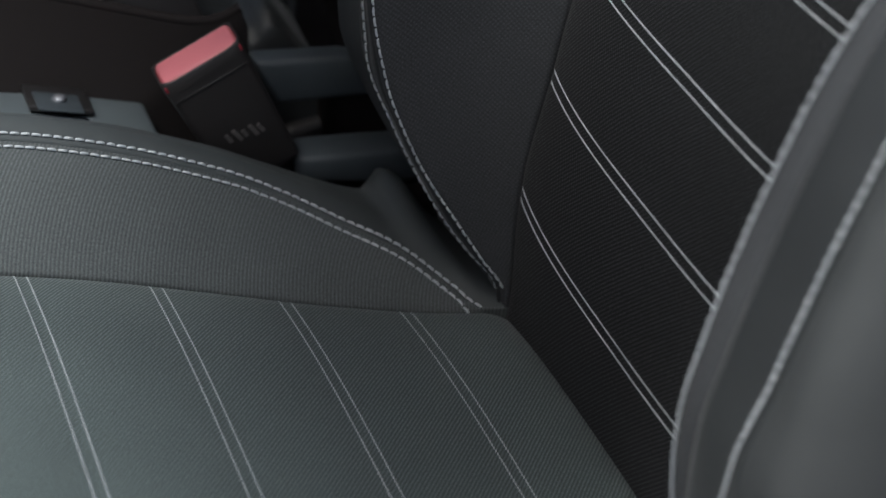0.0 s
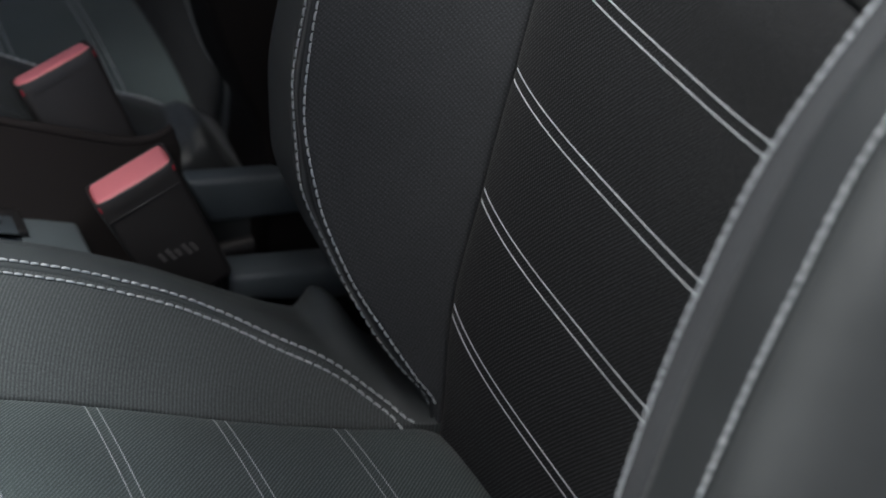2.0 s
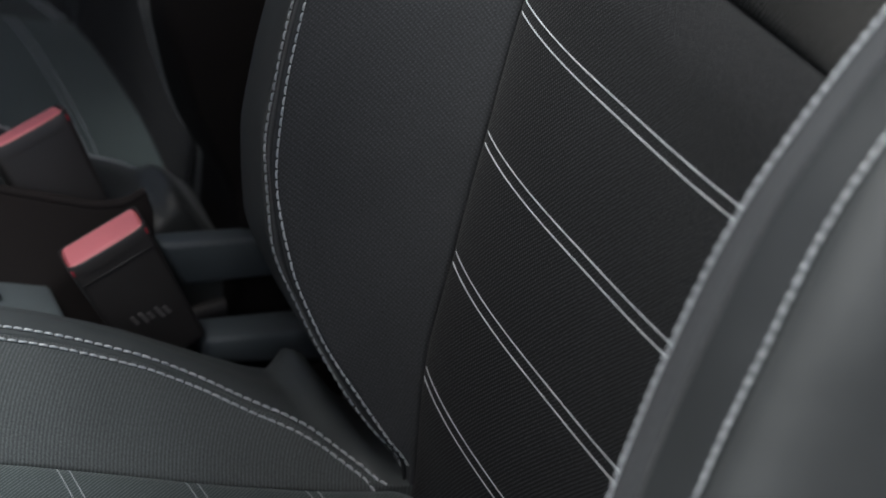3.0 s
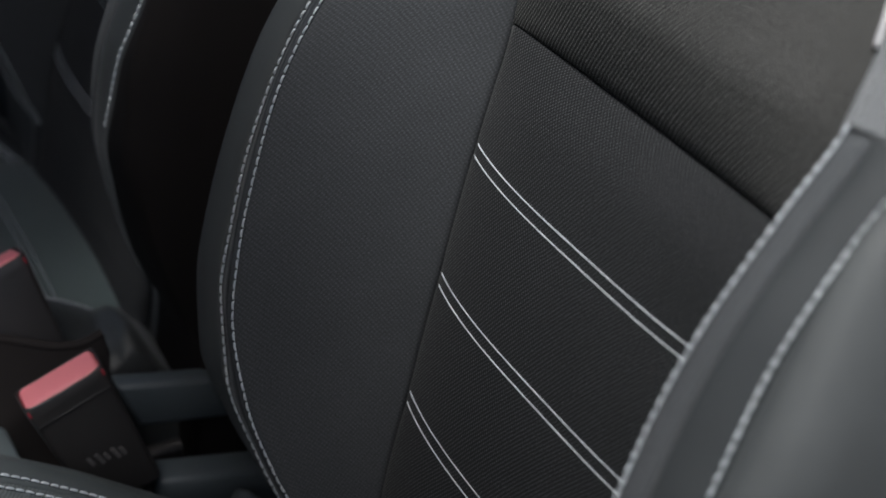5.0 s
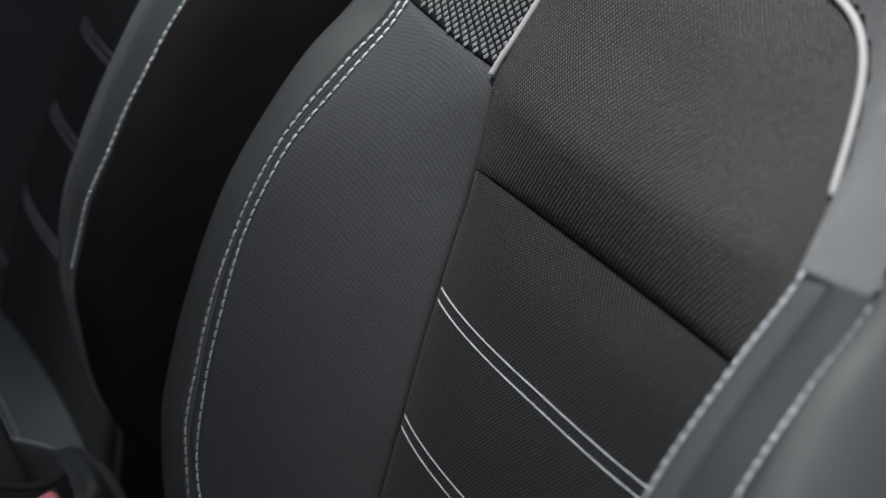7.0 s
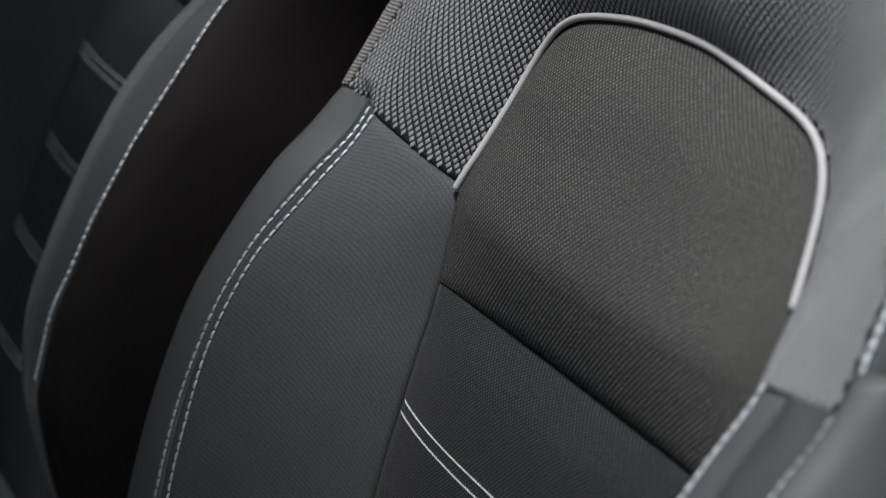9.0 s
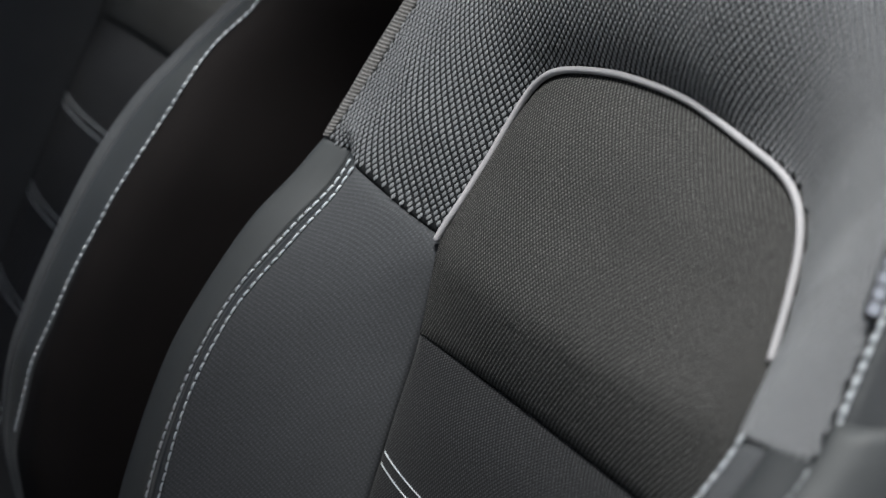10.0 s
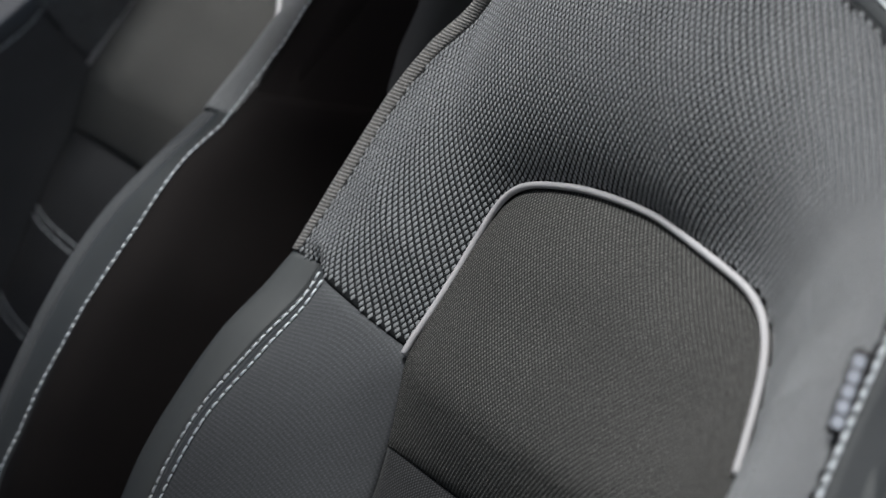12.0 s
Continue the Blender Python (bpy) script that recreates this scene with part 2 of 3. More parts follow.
def knit_pads(name, f, uv, parent, pitch_u=0.0027, pitch_v=0.0052, nu=64, nv=420):
    """The pale face of a spacer mesh: lozenge pads in a staggered lattice, proud of the dark ground; by the door they close up."""
    P = [[f(0.012 + 0.976 * i / nu, 0.004 + 0.996 * j / nv) for i in range(nu + 1)] for j in range(nv + 1)]
    W = [[uv(p) for p in row] for row in P]
    verts, faces = [], []
    shape = [(1.0, 0.0), (0.20, 0.74), (-0.20, 0.74), (-1.0, 0.0), (-0.20, -0.74), (0.20, -0.74)]
    for j in range(nv):
        for i in range(nu):
            for tri in (((j, i), (j, i + 1), (j + 1, i + 1)), ((j, i), (j + 1, i + 1), (j + 1, i))):
                (p0, p1, p2), (w0, w1, w2) = [P[a][b] for a, b in tri], [W[a][b] for a, b in tri]
                a1, b1, a2, b2 = w1[0] - w0[0], w1[1] - w0[1], w2[0] - w0[0], w2[1] - w0[1]
                det = a1 * b2 - a2 * b1
                if abs(det) < 1e-12:
                    continue
                e1, e2 = p1 - p0, p2 - p0
                n = e1.cross(e2)
                if n.length < 1e-12:
                    continue
                n = n.normalized() * (1 if n.y > 0 else -1)
                du, dv = (e1 * b2 - e2 * b1) / det, (e2 * a1 - e1 * a2) / det
                lo_u, hi_u = min(w0[0], w1[0], w2[0]), max(w0[0], w1[0], w2[0])
                lo_v, hi_v = min(w0[1], w1[1], w2[1]), max(w0[1], w1[1], w2[1])
                for row in range(math.ceil(lo_v / (pitch_v / 2)), math.floor(hi_v / (pitch_v / 2)) + 1):
                    v = row * pitch_v / 2
                    shift = 0.5 * (row % 2)
                    for col in range(math.ceil(lo_u / pitch_u - shift), math.floor(hi_u / pitch_u - shift) + 1):
                        u = (col + shift) * pitch_u
                        c, d = ((u - w0[0]) * b2 - (v - w0[1]) * a2) / det, ((v - w0[1]) * a1 - (u - w0[0]) * b1) / det
                        if c < 0 or d < 0 or c + d >= 1:
                            continue
                        p = p0 + e1 * c + e2 * d
                        t = min(1.0, max(0.0, (-0.05 - p.x) / 0.09))
                        k = lerp(0.70, 0.88, t * t * (3 - 2 * t))
                        base = len(verts)
                        for size, lift in ((1.0, 0.0), (0.9, 0.00022), (0.5, 0.00036)):
                            for y, x in shape:
                                verts.append(p + (du * (x * pitch_u * 0.5 * k) + dv * (y * pitch_v * 0.5 * k)) * size + n * lift)
                        for ring in (0, 6):
                            for q in range(6):
                                m, o = base + ring + q, base + ring + (q + 1) % 6
                                faces.append((m, o, o + 6, m + 6))
                        faces.append(tuple(base + 12 + q for q in range(6)))
    me = bpy.data.meshes.new(name)
    me.from_pydata([tuple(v) for v in verts], [], faces)
    me.polygons.foreach_set("use_smooth", [True] * len(me.polygons))
    me.update()
    return tagged(as_object(name, me, KNIT, parent, "pale grey lozenges of the knitted mesh"), kind="stuff")


def tube(points, radius, sides=8):
    bm = bmesh.new()
    rings = []
    up = Vector((0.31, 0.9, 0.2))
    for i, p in enumerate(points):
        d = (points[min(i + 1, len(points) - 1)] - points[max(i - 1, 0)]).normalized()
        a = d.cross(up).normalized()
        b = d.cross(a).normalized()
        rings.append([bm.verts.new(p + (a * math.cos(2 * math.pi * k / sides) + b * math.sin(2 * math.pi * k / sides)) * radius) for k in range(sides)])
    for r, s in zip(rings, rings[1:]):
        for k in range(sides):
            bm.faces.new((r[k], r[(k + 1) % sides], s[(k + 1) % sides], s[k]))
    bm.faces.new(rings[0][::-1])
    bm.faces.new(rings[-1])
    return bm


def box(x0, x1, y0, y1, z0, z1, bevel=0.004, segments=2):
    bm = bmesh.new()
    bmesh.ops.create_cube(bm, size=1.0, matrix=Matrix.Translation(((x0 + x1) / 2, (y0 + y1) / 2, (z0 + z1) / 2)) @ Matrix.Diagonal((x1 - x0, y1 - y0, z1 - z0, 1)))
    if bevel:
        bmesh.ops.bevel(bm, geom=bm.edges[:], offset=bevel, segments=segments, profile=0.5, affect="EDGES", clamp_overlap=True)
    return bm


def prism(outline, x0, x1, bevel=0.003, segments=2):
    """An outline of (y, z) pairs drawn out from x0 to x1, with rounded edges."""
    bm = bmesh.new()
    a = [bm.verts.new((x0, y, z)) for y, z in outline]
    b = [bm.verts.new((x1, y, z)) for y, z in outline]
    n = len(outline)
    bm.faces.new(a)
    bm.faces.new(b[::-1])
    for i in range(n):
        bm.faces.new((a[i], b[i], b[(i + 1) % n], a[(i + 1) % n]))
    bmesh.ops.recalc_face_normals(bm, faces=bm.faces[:])
    if bevel:
        bmesh.ops.bevel(bm, geom=bm.edges[:], offset=bevel, segments=segments, profile=0.5, affect="EDGES", clamp_overlap=True)
    return bm


def spread(a, b, n):
    return [a + (b - a) * i / (n - 1) for i in range(n)]


# ---------------------------------------------------------------- the car seat
# Seat space: x to the car's right, y forward, z up; the origin lies where cushion and backrest meet.
edge_y = hermite([(-0.08, 0.010), (0, 0.0), (0.06, -0.0033), (0.125, -0.0165), (0.19, -0.0312), (0.255, -0.0468), (0.321, -0.0645), (0.366, -0.0715), (0.42, -0.084), (0.475, -0.096), (0.53, -0.106), (0.66, -0.134)])
# the two sewn rows on each bolster: half width and depth by height
inner_x = hermite([(-0.08, 0.1515), (0, 0.153), (0.02, 0.155), (0.04, 0.159), (0.08, 0.167), (0.12, 0.177), (0.16, 0.186), (0.20, 0.191), (0.24, 0.1945), (0.28, 0.1972), (0.32, 0.1968), (0.36, 0.1925), (0.385, 0.1905), (0.42, 0.187)])
inner_y = hermite([(-0.08, 0.001), (-0.03, 0.0), (0, 0.001), (0.02, 0.0125), (0.04, 0.0244), (0.08, 0.0463), (0.12, 0.0595), (0.16, 0.064), (0.20, 0.0591), (0.24, 0.0498), (0.28, 0.0375), (0.32, 0.0180), (0.36, -0.0131), (0.385, -0.0345), (0.42, -0.054)])
outer_x = hermite([(-0.08, 0.156), (0, 0.160), (0.02, 0.168), (0.04, 0.178), (0.08, 0.195), (0.12, 0.208), (0.16, 0.218), (0.20, 0.2235), (0.24, 0.2262), (0.28, 0.2262), (0.32, 0.2215), (0.36, 0.2150), (0.385, 0.2115), (0.42, 0.209)])
outer_y = hermite([(-0.08, 0.001), (-0.03, 0.001), (0, 0.0025), (0.02, 0.0169), (0.04, 0.0297), (0.08, 0.0478), (0.12, 0.0598), (0.16, 0.060), (0.20, 0.0527), (0.24, 0.0428), (0.28, 0.0288), (0.32, 0.0100), (0.36, -0.0206), (0.385, -0.0430), (0.42, -0.060)])
door_inner_x = hermite([(-0.08, 0.1515), (0, 0.153), (0.02, 0.155), (0.04, 0.159), (0.08, 0.167), (0.12, 0.177), (0.16, 0.186), (0.20, 0.192), (0.24, 0.196), (0.28, 0.1995), (0.32, 0.200), (0.36, 0.1965), (0.385, 0.194), (0.42, 0.190)])
door_outer_x = hermite([(-0.08, 0.156), (0, 0.160), (0.02, 0.168), (0.04, 0.178), (0.08, 0.196), (0.12, 0.210), (0.16, 0.221), (0.20, 0.2295), (0.24, 0.234), (0.28, 0.236), (0.32, 0.234), (0.36, 0.229), (0.385, 0.226), (0.42, 0.222)])
rim_y = hermite([(-0.08, -0.004), (0, 0.006), (0.04, 0.0285), (0.08, 0.0490), (0.12, 0.0630), (0.16, 0.0645), (0.20, 0.0585), (0.24, 0.0485), (0.28, 0.0350), (0.32, 0.0165), (0.36, -0.0065), (0.385, -0.0290), (0.40, -0.0410), (0.42, -0.058)])
door_cut = hermite([(0, 0.0), (0.08, 0.003), (0.20, 0.003), (0.28, 0.005), (0.36, 0.0052), (0.385, 0.0045), (0.42, 0.001)])
# sewn outer edge of the mesh: half width and depth by height
sew_x = hermite([(0.38, 0.238), (0.40, 0.234), (0.44, 0.226), (0.48, 0.220), (0.51, 0.208), (0.535, 0.188), (0.555, 0.166), (0.567, 0.147), (0.578, 0.122), (0.588, 0.090), (0.595, 0.050), (0.598, 0.0)])
sew_y = hermite([(0.38, -0.040), (0.40, -0.048), (0.44, -0.067), (0.48, -0.087), (0.51, -0.104), (0.535, -0.119), (0.56, -0.121), (0.60, -0.120)])
half_w = hermite([(-0.1, 0.262), (0.38, 0.262), (0.40, 0.258), (0.44, 0.250), (0.48, 0.243), (0.51, 0.231), (0.535, 0.212), (0.555, 0.190), (0.575, 0.150), (0.59, 0.11), (0.602, 0.06)])
BACK_LINES = (0.0645, 0.1285, 0.192, 0.259)
SEAM_Z = 0.3185
GAP = 0.0030
SKEW = 0.0165


def seam_at(x):
    return SEAM_Z + 0.001 + 0.022 * (x - 0.15) + 0.0030 * (1 - min(1.0, (x / 0.15) ** 2))


lean_x = hermite([(-0.08, 0.150), (0.22, 0.1505), (0.30, 0.1505), (0.335, 0.1478), (0.358, 0.1462), (0.372, 0.1478), (0.42, 0.149)])


def bolster_section(z, side, q):
    e, i, o, r = edge_y(z), inner_y(z), outer_y(z), rim_y(z) - (0.0 if side > 0 else door_cut(z))
    ix, ox = (inner_x(z), outer_x(z)) if side > 0 else (door_inner_x(z), door_outer_x(z))
    bx = lean_x(z)
    fx, fy = ix - bx, i - e
    t = min(1.0, max(0.0, (z - 0.28) / 0.11))
    w = 1 - 0.062 * t * t * (3 - 2 * t) - 0.6 * max(0.0, z - 0.392)
    pts = [Vector((bx, e - 0.004, 0)), Vector((bx + fx * 0.24, e + fy * 0.28, 0)), Vector((bx + fx * 0.52, e + fy * 0.58, 0)), Vector((bx + fx * 0.78, e + fy * 0.84, 0)), Vector((ix, i, 0)),
           Vector(((ix + ox) / 2, (i + o) / 2 + 0.0016, 0)), Vector((ox, o, 0)), Vector(((ox + 0.25 * w) / 2, (o + r) / 2 + 0.0006, 0)), Vector((0.2515 * w, r - 0.0005, 0)), Vector((0.2610 * w, r - 0.009, 0)),
           Vector((0.2665 * w, r - 0.030, 0)), Vector((0.2675 * w, (r - 0.03) * 0.5 + (e - 0.05) * 0.5, 0)), Vector((0.264 * w, e - 0.075, 0))]
    p = chain(pts, q)
    return Vector((p.x * side, p.y, z))


Q_INNER, Q_OUTER, Q_SPLIT, Q_SIDE = 4 / 12, 6 / 12, 4.7 / 12, 6.35 / 12
# height of the bolster's top seam, from its inner edge outwards
top_of = hermite([(0, 0.3675), (0.083, 0.378), (0.167, 0.386), (0.25, 0.3925), (0.333, 0.3967), (0.417, 0.398), (0.5, 0.3984), (0.583, 0.399), (0.7, 0.400), (1.0, 0.401)])


def bolster_top(q, side):
    """The pad by the door ends a little lower."""
    if side > 0:
        return top_of(q)
    return top_of(q) - 0.0105 * min(1.0, q / 0.25) * (1 - min(1.0, max(0.0, (q - 0.52) / 0.08)))


def insert_point(x, z):
    s = min(abs(x) / 0.15, 1.0)
    top = min(max((z - 0.245) / (seam_at(x) - 0.245), 0.0), 1.1)
    foot = min(1.0, max(0.0, (z + 0.012) / 0.085))
    y = edge_y(z) + 0.0122 * (1 - s ** 3.2) ** 0.9 * (1 - 1.12 * top ** 4.5) * (0.16 + 0.84 * foot * (2 - foot))
    # a fuller roll under the upper seam
    y += 0.0036 * math.exp(-((top - 0.70) / 0.22) ** 2) * (1 - s ** 3)
    # soft pads between the stitched lines
    tilt = SKEW * (x - 0.15)
    gap = min(abs(z - m - tilt) for m in BACK_LINES)
    y += 0.0020 * (min(gap / 0.022, 1.0) ** 0.6 - 1.0) * (1 - s ** 6)
    return Vector((x, y, z))


PIPE_HALF = [(0.1475, 0.368), (0.1445, 0.377), (0.1405, 0.388), (0.137, 0.400), (0.1335, 0.412), (0.130, 0.424), (0.1262, 0.435), (0.1212, 0.4450), (0.1145, 0.4530), (0.1055, 0.4590), (0.094, 0.4632), (0.080, 0.4662), (0.063, 0.4688), (0.044, 0.4710), (0.022, 0.4722), (0.0, 0.4725)]
pipe_top = hermite([(x, z) for x, z in reversed(PIPE_HALF)])
groove = hermite([(0.30, -0.060), (0.366, -0.0715), (0.386, -0.0794), (0.415, -0.0920), (0.44, -0.1010), (0.458, -0.1055), (0.473, -0.108), (0.50, -0.109), (0.60, -0.12)])


def droop(x):
    """The corner of the piping by the door is cut a little flatter."""
    return 0.0036 * math.sin(math.pi * (-x - 0.015) / 0.125) if -0.14 < x < -0.015 else 0.0


def piping_path():
    """The U of the piping, from the far lower end over the top to the near one, as (x, z)."""
    return PIPE_HALF + [(-x, z - droop(-x)) for x, z in reversed(PIPE_HALF[:-1])]


def valley_y(x, z):
    """Depth of the groove in which the piping lies."""
    return groove(z)


def shoulder_point(a, b):
    """The padded panel within the piping: a across (-1 to 1), b up (0 to 1)."""
    x = 0.150 * (math.sin(a * math.pi / 2) * 0.45 + a * 0.55)
    z0 = seam_at(x)
    z1 = pipe_top(abs(x)) - droop(x)
    z = z0 + (z1 - z0) * b
    s = abs(x) / 0.15
    base = edge_y(z) if z < 0.36 else groove(z)
    rise = (1 - (1 - min(1.0, b / 0.55)) ** 2) * (1 - (1 - min(1.0, (1 - b) / 0.30)) ** 2)
    y = base + 0.0185 * (1 - s ** 2.6) * rise + 0.0015 * (1 - s * s) * (1 - b)
    return Vector((x, y, z))


def lerp(a, b, f):
    return a + (b - a) * f


# cushion
c_edge = hermite([(-0.08, -0.026), (0, -0.0095), (0.0306, -0.0048), (0.092, 0.0097), (0.151, 0.0272), (0.207, 0.0440), (0.261, 0.0572), (0.32, 0.068), (0.38, 0.070), (0.43, 0.055), (0.47, 0.015)])
c_crest = hermite([(-0.08, -0.027), (0, -0.0098), (0.014, -0.0075), (0.0256, 0.0005), (0.052, 0.0210), (0.08, 0.0355), (0.108, 0.0515), (0.137, 0.0665), (0.194, 0.0893), (0.248, 0.1036), (0.32, 0.1135), (0.38, 0.112), (0.43, 0.085), (0.47, 0.03)])
c_out = hermite([(-0.08, -0.030), (-0.03, -0.020), (0, -0.008), (0.014, 0.003), (0.024, 0.018), (0.033, 0.0305), (0.040, 0.0345), (0.049, 0.0235), (0.060, 0.0268), (0.08, 0.0365), (0.108, 0.0515), (0.137, 0.0665), (0.194, 0.0893), (0.248, 0.1036), (0.32, 0.1135), (0.38, 0.112), (0.43, 0.085), (0.47, 0.03)])
c_row_x = hermite([(-0.08, 0.1515), (0.014, 0.153), (0.0256, 0.165), (0.052, 0.180), (0.08, 0.190), (0.108, 0.197), (0.137, 0.200), (0.47, 0.203)])
CUSHION_LINES = (0.058, 0.122, 0.187, 0.252, 0.318)


def cushion_insert(x, y):
    s = min(abs(x) / 0.15, 1.0)
    z = c_edge(y) + 0.0125 * (1 - s ** 2.4)
    gap = min(abs(y - m) for m in CUSHION_LINES)
    z += 0.0016 * (min(gap / 0.02, 1.0) ** 0.6 - 1.0) * (1 - s ** 6)
    if y < 0.018:
        z -= 0.016 * ((0.018 - y) / 0.03) ** 2
    return Vector((x, y, z))


def cushion_bolster(y, side, q):
    e, c, r = c_edge(y), c_crest(y), c_row_x(y)
    drop = c - e
    o = c_out(y)
    d = 0.003 + 0.04 * max(y, 0.0)
    w = max(r + 0.030, 0.228)
    pts = [Vector((0.150, 0, e - 0.003)), Vector((0.150 + (r - 0.150) * 0.38, 0, e + drop * 0.42)), Vector((0.150 + (r - 0.150) * 0.75, 0, e + drop * 0.80)), Vector((r, 0, c)),
           Vector(((r + w) / 2, 0, (c + o) / 2 + 0.0025)), Vector((w, 0, o - d * 0.35)), Vector((0.250, 0, o - d - 0.002)), Vector((0.2585, 0, o - d - 0.022)), Vector((0.262, 0, min(-0.10, o - 0.08)))]
    f = min(1.0, max(0.0, (0.055 - y) / 0.04))
    pts[4] = lerp(pts[4], Vector((r + (w - r) * 0.30, 0, c + (o - c) * 0.62 + 0.004)), f)
    p = chain(pts, q)
    return Vector((p.x * side, y, p.z))


def low_row(y, side):
    """The lower of the two sewn rows, a thumb's breadth inside the crest."""
    face = (cushion_bolster(y, side, CQ_ROW) - cushion_bolster(y, side, 0.0)).length
    return cushion_bolster(y, side, CQ_ROW * max(0.02, 1 - 0.0125 / max(face, 0.0126)))


CQ_ROW = 3 / 8


def build_seat():
    seat = new("car_seat")
    tagged(seat, "black cloth front car seat with pale double stitching and mesh shoulders", "car seat", group="front seats")
    front = Vector((0, 0.95, 0.25)).normalized()
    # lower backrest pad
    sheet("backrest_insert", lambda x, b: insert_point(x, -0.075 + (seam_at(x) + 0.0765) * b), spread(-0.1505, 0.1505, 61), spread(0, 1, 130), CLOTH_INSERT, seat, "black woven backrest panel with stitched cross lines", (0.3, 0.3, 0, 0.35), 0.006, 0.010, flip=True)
    sheet("shoulder_panel", shoulder_point, spread(-1, 1, 57), spread(0.0, 1.0, 61), CLOTH_SHOULDER, seat, "dark grey padded shoulder panel in woven cloth", (0.2, 0.2, 0.25, 0.2), 0.006, 0.010, flip=True)
    for side in (1, -1):
        def face(q, b, side=side):
            return bolster_section(-0.075 + (bolster_top(q, side) + 0.075) * b, side, q)
        sheet("backrest_bolster", face, spread(0, Q_SPLIT, 52), spread(0, 1, 90), CLOTH_BOLSTER, seat, "dark grey woven side bolster", (0.6, 0.28, 0, 0.3), 0.005, 0.005, flip=side > 0)
        sheet("bolster_edge", face, spread(Q_SPLIT, Q_SIDE, 30), spread(0, 1.010, 90), VINYL, seat, "smooth black vinyl edge of the bolster", (0.28, 0.10, 0, 0.25), 0.005, 0.004, skirt=0.003, flip=side > 0)
        sheet("bolster_side", face, spread(Q_SIDE, 1.0, 40), spread(0, 1.010, 90), SIDE_VINYL, seat, "smooth grey side panel of the bolster", (0.06, 0, 0, 0), 0.005, 0.004, skirt=0.003, flip=side > 0)
        for q, z0, z1 in ((Q_INNER, 0.004, bolster_top(Q_INNER, side) - 0.001), (Q_OUTER, 0.000, bolster_top(Q_OUTER, side) - 0.001)):
            pts = [bolster_section(z, side, q) for z in spread(z0, z1, 140)]
            nrm = []
            for z in spread(z0, z1, 140):
                a = bolster_section(z, side, q + 0.02) - bolster_section(z, side, q - 0.02)
                b = bolster_section(z + 0.004, side, q) - bolster_section(z - 0.004, side, q)
                n = a.cross(b).normalized()
                nrm.append(n if n.y > 0 else -n)
            stitches("bolster_stitching", pts, nrm, 0.0054, 0.0046, 0.00064, seat, "pale grey thread stitches", lift=0.0007)
    # mesh over the shoulders
    pv = [Vector((x, valley_y(x, z), z)) for x, z in piping_path()]
    heights = spread(0.3995, 0.44, 9) + spread(0.446, 0.53, 18) + spread(0.534, 0.598, 26)
    right = [Vector((sew_x(z), sew_y(z), z)) for z in heights]
    ov = right + [Vector((-p.x, p.y, p.z)) for p in reversed(right[:-1])]

    def lengths(path):
        ls = [0.0]
        for p, q in zip(path, path[1:]):
            ls.append(ls[-1] + (q - p).length)
        return ls

    def at(path, ls, s):
        d = s * ls[-1]
        for i in range(len(path) - 1):
            if ls[i + 1] >= d:
                f = (d - ls[i]) / max(ls[i + 1] - ls[i], 1e-9)
                return path[i] + (path[i + 1] - path[i]) * f
        return path[-1]

    pl, ol = lengths(pv), lengths(ov)

    def sewn(s):
        """Where the mesh ends: on the seam, or a finger's breadth inside it by the door."""
        f = min(1.0, max(0.0, (s - 0.70) / 0.1))
        return at(ov, ol, s) + Vector((0.005 * f, -0.0015 * f, 0))

    feet = [bolster_section(top_of(q), 1, q) for q in (0.0, 0.32, 0.64)]

    def mesh_point(r, s):
        p, q = at(pv, pl, s), sewn(s)
        m = lerp(p, q, r)
        end = min(s, 1 - s)
        # the pad by the door is flatter than the one over the console
        flat = min(1.0, max(0.0, (s - 0.58) / 0.14))
        flat = flat * flat * (3 - 2 * flat)
        hump = 0.0185 * math.sin(math.pi * r ** 0.80) ** 1.1 if 0 < r < 1 else 0.0
        low = 0.009 + 0.008 * max(0.0, 1 - (1 - s) / 0.14)
        hump = lerp(hump, low * math.sin(math.pi * r) ** 1.4, flat)
        # the lower ends meet the tops of the bolsters
        near = max(0.0, 1 - end / 0.15) ** 2
        hand, wide = (1, 0.64) if s < 0.5 else (-1, 0.50)
        seat_of = bolster_section(bolster_top(r * wide, hand), hand, r * wide)
        foot = lerp(chain(feet, r), seat_of, max(0.0, 1 - end / 0.022)) if hand > 0 else seat_of
        tip = lerp(pv[0], sewn(0.0), r) if s < 0.5 else lerp(pv[-1], sewn(1.0), r)
        top = Vector((m.x, m.y, m.z)) + (foot - tip) * near
        return top + Vector((0, hump * (1 - max(0.0, 1 - end / 0.10)) ** 0.9, 0))

    def mesh_uv(p):
        """Places on the knit: across and up, drawn wider where it is stretched over the top."""
        f = min(1.0, max(0.0, p.x) / 0.13)
        deep = p.y - valley_y(p.x, p.z)
        across = 0.62 * p.x + 0.3 * f * f * (3 - 2 * f) * deep - 0.8 * max(0.0, -0.10 - p.x) ** 2
        v = (p.z - 0.45) * 1.02
        return (across + 0.12 * v, v)
    sheet("mesh_shoulder", mesh_point, spread(0, 1, 50), spread(0, 1, 240), MESH, seat, "pale grey and black spacer mesh over the shoulders", (0.3, 0, 0.3, 0.04), 0.004, 0.006, uv=mesh_uv, flip=True, skirt=0.002)
    knit_pads("mesh_knit", mesh_point, mesh_uv, seat)
    path3 = [Vector((x, valley_y(x, z) + 0.0025, z)) for x, z in piping_path()]
    dense = [chain(path3, s) for s in spread(0, 0.915, 160)]
